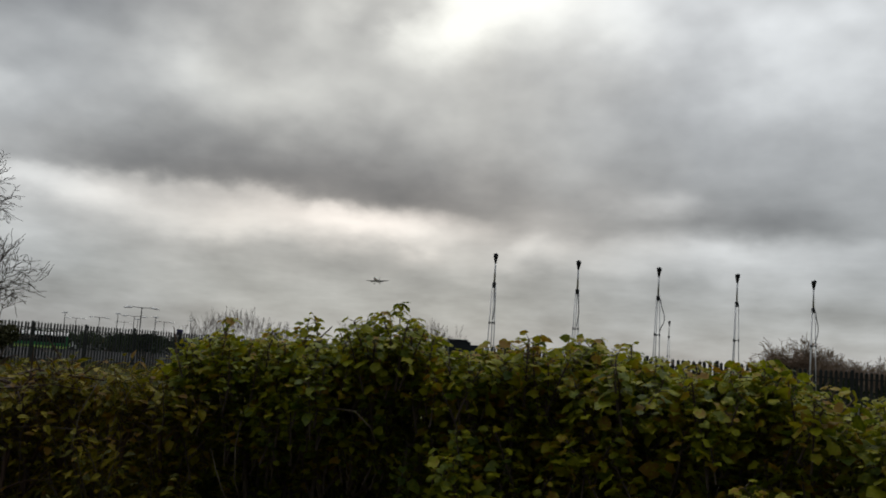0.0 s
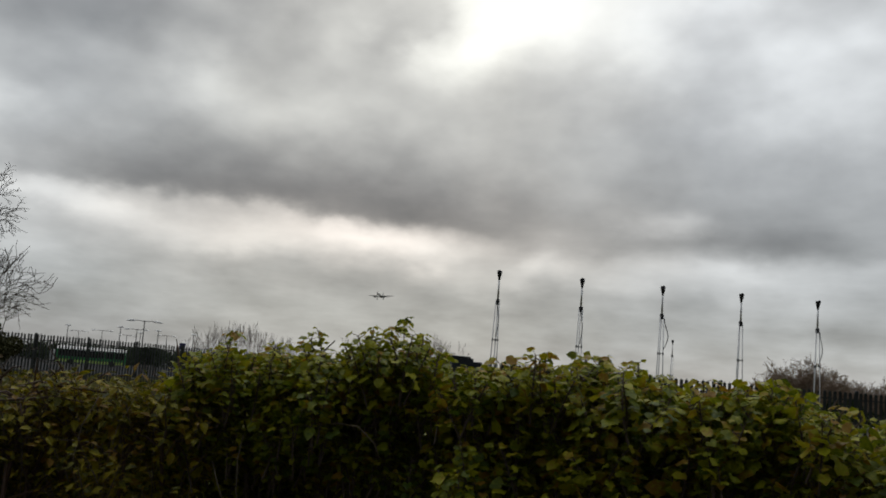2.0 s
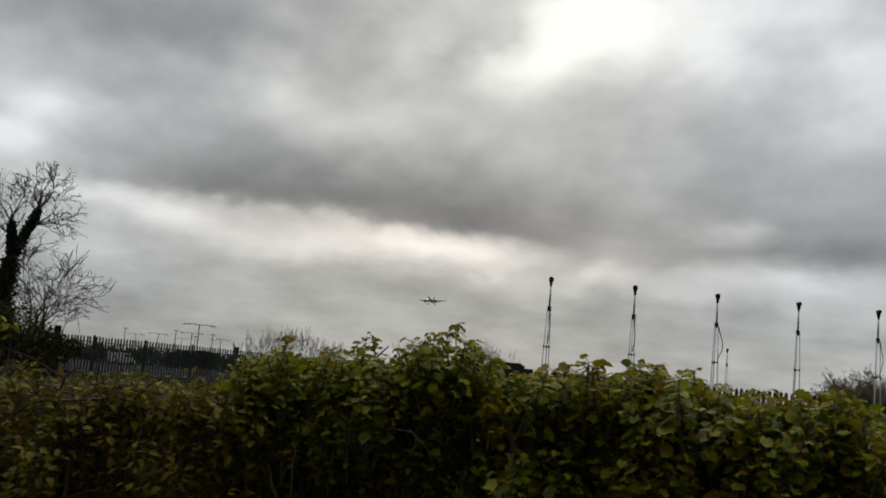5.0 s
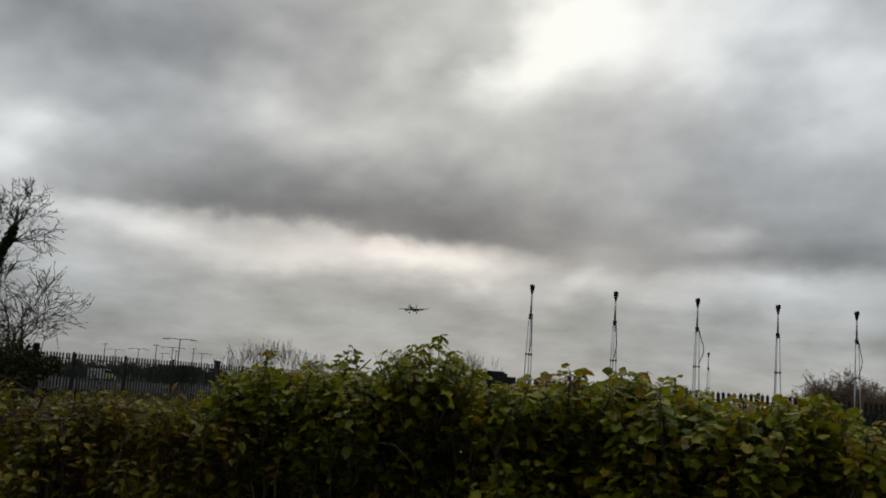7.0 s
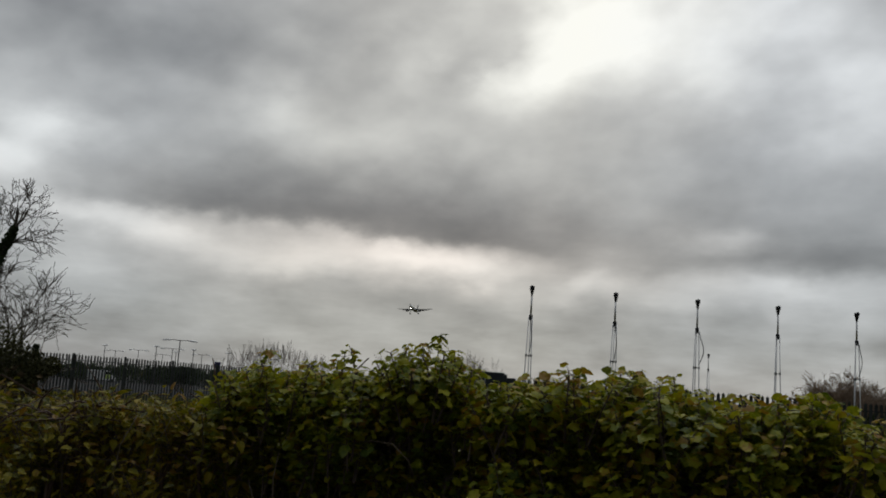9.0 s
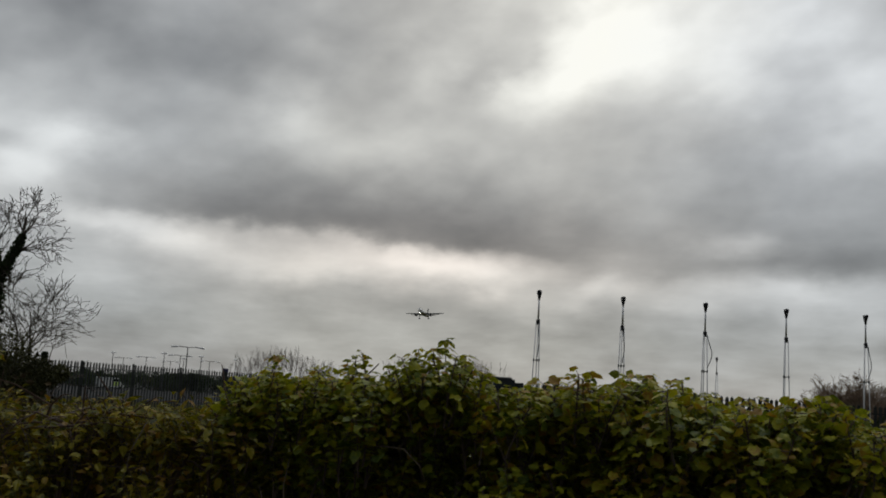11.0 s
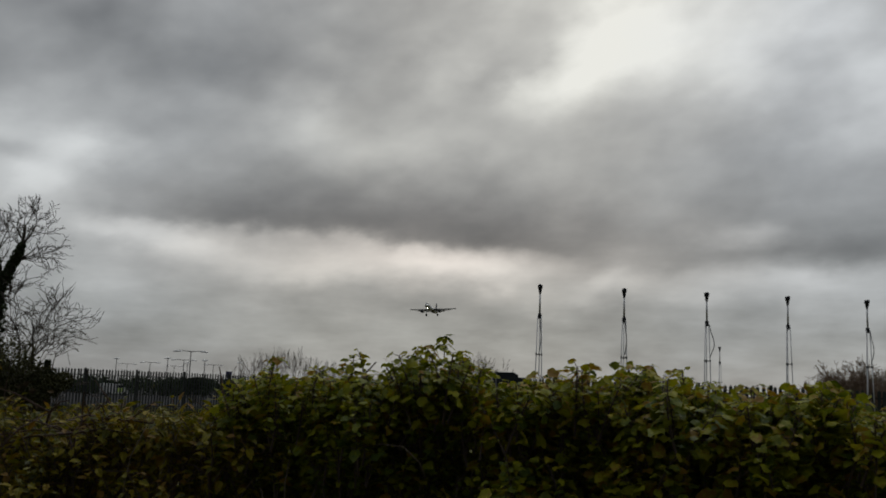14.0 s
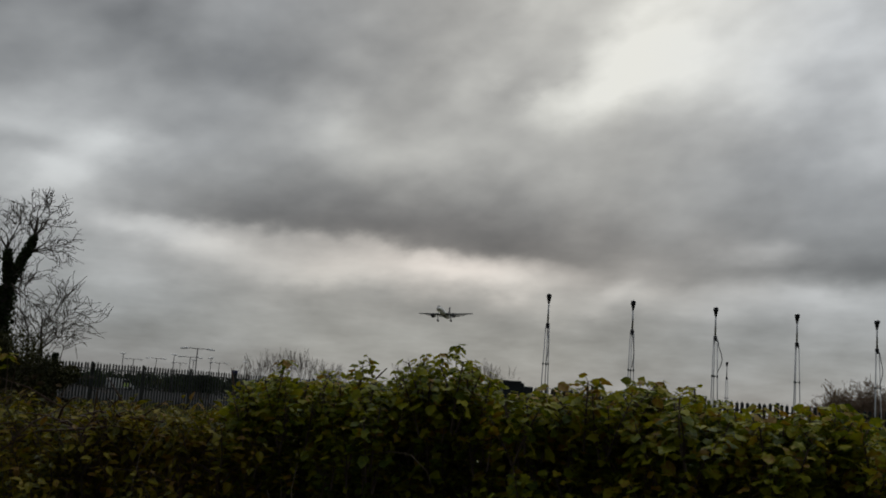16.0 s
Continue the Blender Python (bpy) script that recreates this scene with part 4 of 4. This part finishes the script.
# bare and dead stems that show on the hedge's face: (azimuth, elevation) along each stem
for k, line in enumerate((
        ((-7.0, -3.4), (-5.6, -3.2), (-4.4, -3.3), (-3.4, -4.2)), ((-11.0, -4.2), (-11.2, -5.6), (-11.1, -7.5)), ((-21.5, -2.2), (-22.2, -3.6), (-22.8, -5.5), (-22.6, -8)),
        ((-19.2, -2.6), (-19.9, -4.2), (-20.2, -6.5)), ((-17.2, -2.4), (-18.0, -4.2), (-18.5, -7)), ((-24.5, -5.2), (-22, -5.0), (-19.5, -5.1)), ((-12.6, -5.8), (-12.2, -7.0), (-11.7, -8.2)),
        ((14.5, -4.5), (15.3, -3.9), (16.2, -3.1)), ((22.0, -1.0), (21.2, -2.4), (20.6, -4.0)), ((5.0, -5.8), (5.4, -7), (5.2, -8.5)), ((-23.6, -6.6), (-23.3, -7.4), (-23.4, -8.4)), ((-26, -2.4), (-26.6, -4), (-26.5, -6)))):
    bush, base = min(HEDGE, key=lambda h: abs(math.degrees(math.atan2(h[1].x, h[1].y)) - line[0][0]))
    pts = []
    for a, e in line:
        r = hedge_distance(a) - 0.03
        pts.append(polar(a, r, EYE[2] + r * math.tan(radians(e))) - base)
    down = pts[-1] + (pts[-1] - pts[-2]) * 0.6 + Vector((0, 0.25, -0.1))
    part("dead_stem", Build().tube([*pts, down], [0.0014, 0.002, 0.0026, 0.003, 0.0034][-len(pts) - 1:], 6).mesh("dead_stem", PALE_WOOD if k % 3 != 2 else WOOD, True), bush, label="bare dead stem" if k % 3 != 2 else "")

# ---- things beyond the hedge ----
palisade((3.0 - 0.988 * 3.4, 34.4 - 0.156 * 3.4), (0.988, 0.156), 8, 0.212, 13, 0.125, 2.26, "dark green steel palisade fence with pointed pales")
normal_az = -47.0
n_dir, u_dir = (math.sin(radians(normal_az)), math.cos(radians(normal_az))), (math.cos(radians(normal_az)), -math.sin(radians(normal_az)))
along0 = 46.6 * math.tan(radians(-24.3 - normal_az)) - 2.75 * 3 + 1.37
palisade((n_dir[0] * 46.6 + u_dir[0] * along0, n_dir[1] * 46.6 + u_dir[1] * along0), u_dir, 16, 0.1618, 17, 0.09, 2.2, "long dark steel palisade fence along a car park")

for k, side in enumerate((1, 1, 1, -1, 1)):
    p = Vector((1.706 + 2.695 * k, 29.95 + 0.425 * k, 0))
    approach_mast(Matrix.Translation(p) @ pose(0, 0, 0, 0, 0, -8 + 3 * k), 5.07, "galvanised lattice mast carrying a black approach light", (0.3, 0.35, 1, 0, 0.7)[k])
approach_mast(Matrix.Translation(polar(13.66, 61.5)), 4.96, "distant galvanised lattice mast with a black light", 0)
approach_mast(Matrix.Translation(polar(5.2, 118, -1.37)), 6.1, "distant galvanised lattice mast with a black light", 0)

cab = thing("equipment_cabinet", "dark navy steel equipment cabinet with stepped top", "cabinet", Matrix.Translation(polar(1.65, 32.6)) @ pose(0, 0, 0, 0, 0, 5))
part("body", Build().box(-0.52, -0.3, 0, 0.2, 0.3, 2.3, 0.02).mesh("body", CABINET), cab)
part("side_unit", Build().box(0.2, -0.28, 0, 0.5, 0.28, 2.2, 0.02).mesh("side_unit", CABINET), cab)
part("lid", Build().box(-0.55, -0.33, 2.3, 0.1, 0.33, 2.36, 0.02).mesh("lid", CABINET), cab)

# added block: stands in for the bright ground that shows between the lower pales
barrier = thing("pale_block", "added pale grey block standing for the pale surface behind the palisade fence", "barrier", Matrix.Translation(polar(23.2, 40.5)) @ pose(0, 0, 0, 0, 0, 9))
part("body", Build().prism_x([(-0.3, 0), (0.3, 0), (0.3, 0.12), (0.12, 0.4), (0.1, 0.95), (-0.1, 0.95), (-0.12, 0.4), (-0.3, 0.12)], -1.5, 1.5).mesh("body", BLOCK_GREY), barrier)

for az, el, double in ((-17.28, 1.82, True), (-20.74, 0.95, True), (-19.5, 1.08, True), (-17.64, 1.3, True), (-15.97, 1.08, True), (-18.16, 0.92, True), (-12.0, 1.1, True), (-21.33, 1.2, False), (-18.54, 1.34, False), (-17.43, 1.11, False), (-16.46, 1.3, False), (-14.49, 1.25, False)):
    p = polar(az, 4.95 / math.tan(radians(el)), -1.4)
    car_park_lamp(Matrix.Translation(p) @ pose(0, 0, 0, 0, 0, -az + (0 if double else 40)), double, "tall car park lamp post with twin lanterns" if double else "car park lamp post with a single lantern")

sign = thing("sign", "small dark blue sign board on a post", "sign", Matrix.Translation(polar(-15.05, 56.5)) @ pose(0, 0, 0, 0, 0, 15))
part("post", Build().tube([(0, 0.03, 0), (0, 0.03, 2.35)], [0.04, 0.04], 8).mesh("post", DARK_STEEL), sign)
part("board", Build().box(-0.17, -0.02, 2.0, 0.17, 0.0, 2.36, 0.005).mesh("board", SIGN), sign)

BUS = coach(pose(-70, 170, -1.36))
van(Matrix.Translation(polar(-21.3, 203, -1.36)) @ pose(0, 0, 0, 0, 0, 45))

# bare trees by the end of the fence
forked_ivy_tree(Matrix.Translation(polar(-28.0, 37)))
bare_tree(Matrix.Translation(polar(-26.2, 39)), 8, 6.0, 0.14, 5, "small bare spreading tree beside the fence", 0.8, 0.1, first=0.22, kids=(2, 3), stems=3, finest=0.01, wiggle=0.17)
bare_tree(Matrix.Translation(polar(-24.9, 38)), 9, 3.8, 0.065, 4, "small bare tree with ivy on its stem", 0.8, 0.1, ivy=0.6, first=0.45, wiggle=0.17)
bare_tree(Matrix.Translation(polar(-30.4, 41)), 12, 8.9, 0.12, 4, "slender bare tree with upright branches", 0.3, 0.6, first=0.25, stems=2)
bare_tree(Matrix.Translation(polar(-31.4, 40)), 14, 9.5, 0.16, 4, "slender bare tree with upright branches", 0.3, 0.6, first=0.3, stems=2, ivy=0.3)
bare_tree(Matrix.Translation(polar(-34.0, 40)), 15, 8.9, 0.15, 4, "slender bare tree with upright branches", 0.35, 0.5, first=0.3, stems=2)
leafy_mass("evergreen_bush", Matrix.Translation(polar(-27.6, 34.5)), 21, 1.5, 0.9, 3.0, 18000, 0.075, EVERGREEN, "dense dark evergreen bush at the foot of the trees", "bush", lumps=16)
leafy_mass("evergreen_bush", Matrix.Translation(polar(-31.5, 34)), 22, 2.0, 0.9, 2.8, 14000, 0.075, EVERGREEN, "dense dark evergreen bush at the foot of the trees", "bush", lumps=16)
leafy_mass("evergreen_bush", Matrix.Translation(polar(-25.7, 35.5)), 23, 1.0, 0.8, 2.2, 11000, 0.075, EVERGREEN, "dense dark evergreen bush at the foot of the trees", "bush", lumps=12)
for k, (az, r, top, w) in enumerate(((-33, 14, 1.5, 1.2), (-29.5, 13.5, 1.45, 1.2), (-26.3, 13.5, 1.25, 1.1), (-23.3, 13, 1.0, 1.0), (-20, 13, 0.95, 1.0))):
    leafy_mass("bracken_thicket", Matrix.Translation(polar(az, r)), 31 + k, w, 0.8, top, 2600, 0.085, BRACKEN, "brown dead bracken and grass thicket", "thicket", lumps=14)

# bare saplings and thickets in the distance
rng = random.Random(77)
for k, (az, el) in enumerate(((-14.6, 1.3), (-13.6, 1.7), (-12.9, 2.1), (-12.2, 2.2), (-11.4, 2.1), (-10.6, 2.0), (-9.9, 1.8), (-9.2, 1.6), (-4.9, 2.0), (-4.2, 2.4), (-3.3, 2.1), (-1.3, 2.2), (-0.5, 2.3), (0.2, 2.1), (0.9, 1.7), (1.6, 1.6), (4.3, 1.3), (5.0, 1.5), (5.8, 1.3))):
    r = rng.uniform(86, 98)
    bare_tree(Matrix.Translation(polar(az, r, ground_height(*polar(az, r).xy))), 100 + k, 2.3 + r * math.tan(radians(el)) * 1.15, 0.06, 4, "thin bare sapling beyond the fence", 0.28, 0.7, first=0.25, stems=3, kids=(2, 2), finest=0.012, bark=PALE_BARK)
for k, (az, el) in enumerate(((19.6, 2.3), (20.4, 3.0), (21.6, 2.5), (22.8, 2.2), (24.0, 1.9), (25.2, 1.9), (26.4, 1.8), (28, 1.9))):
    r = 66 + 2 * (k % 3)
    bare_tree(Matrix.Translation(polar(az, r, ground_height(*polar(az, r).xy))), 140 + k, 1.4 + r * math.tan(radians(el)) * 1.05, 0.09, 5, "bushy bare brown tree behind the fence", 0.85, 0.08, first=0.12, stems=4, kids=(2, 4), finest=0.014, bark=BROWN_BARK, wiggle=0.15)
for k in range(5):
    leafy_mass("evergreen_bush", Matrix.Translation(polar(22.6 + 2.1 * k, 43)), 61 + k, 1.2, 0.7, 2.15, 5000, 0.11, IVY, "dark evergreen bush behind the palisade fence", "bush", lumps=10)
for k, (az, r, w, h) in enumerate(((-27, 216, 13, 3.5), (-23.5, 218, 13, 3.3), (-20, 216, 13, 3.4), (-19.5, 330, 22, 4.0), (-14.5, 330, 22, 4.0), (-16.82, 150, 1.5, 4.6), (-16.6, 217, 13, 3.6), (-13.2, 215, 13, 3.4), (-10, 216, 13, 3.6), (-6, 170, 11, 3.4), (0, 170, 12, 3.4), (6, 170, 12, 3.3), (12, 170, 12, 3.3), (18, 170, 12, 3.4), (24, 170, 12, 3.6))):
    leafy_mass("far_bush", Matrix.Translation(polar(az, r, -1.45)), 201 + k, w, 1.2, h, 2500, 0.45 if r < 300 else 0.7, FAR_GREEN, "dark green bushes along the far car park edge", "bushes", lumps=22)

PLANE = airliner()


def motions():
    times = [i * 0.5 for i in range(33)]
    walk(CLOUDS, [(0, pose(0, 0, EYE[2])), (8, pose(46, 30, EYE[2])), (16, pose(92, 60, EYE[2]))])
    rows = []
    for t in (0, 4, 8, 12, 16):
        u = t / 16
        y = 1560 - 890 * u
        az = -3.85 + (0.05 * u if u < 0.5 else 0.025 + 0.85 * (2 * u - 1) ** 1.5)
        el = 4.45 + 0.52 * u ** 1.3
        rows.append((t, pose(y * math.tan(radians(az)), y, EYE[2] + y * math.tan(radians(el)), 2.5, -5.0, -90 - 9)))
    walk(PLANE, rows)
    bus = []
    for t, az in ((0, -22.8), (1.5, -20.6), (2.0, -19.9), (2.5, -18.9), (3.5, -16.6), (4.2, -15.0), (6.3, -10.3), (9.2, -4.0), (16, 8.0)):
        p = polar(az, 185, -1.36)
        bus.append((t, pose(p.x, p.y, p.z, 0, 0, 16)))
    walk(BUS, bus)
    for k, (shoot, at) in enumerate(SHOOTS):
        walk(shoot, [(t, pose(at.x, at.y, at.z, 2.5 * wind(1.6 * t, 1.1 * k), 5.0 * wind(1.6 * t, 0.9 * k + 1), 0)) for t in times])
    for k, (bush, base) in enumerate(HEDGE):
        walk(bush, [(t, pose(base.x, base.y, 0, 0.12 * wind(t, 0.7 * k + 2), 0.28 * wind(t, 0.5 * k), 0)) for t in times])


motions()
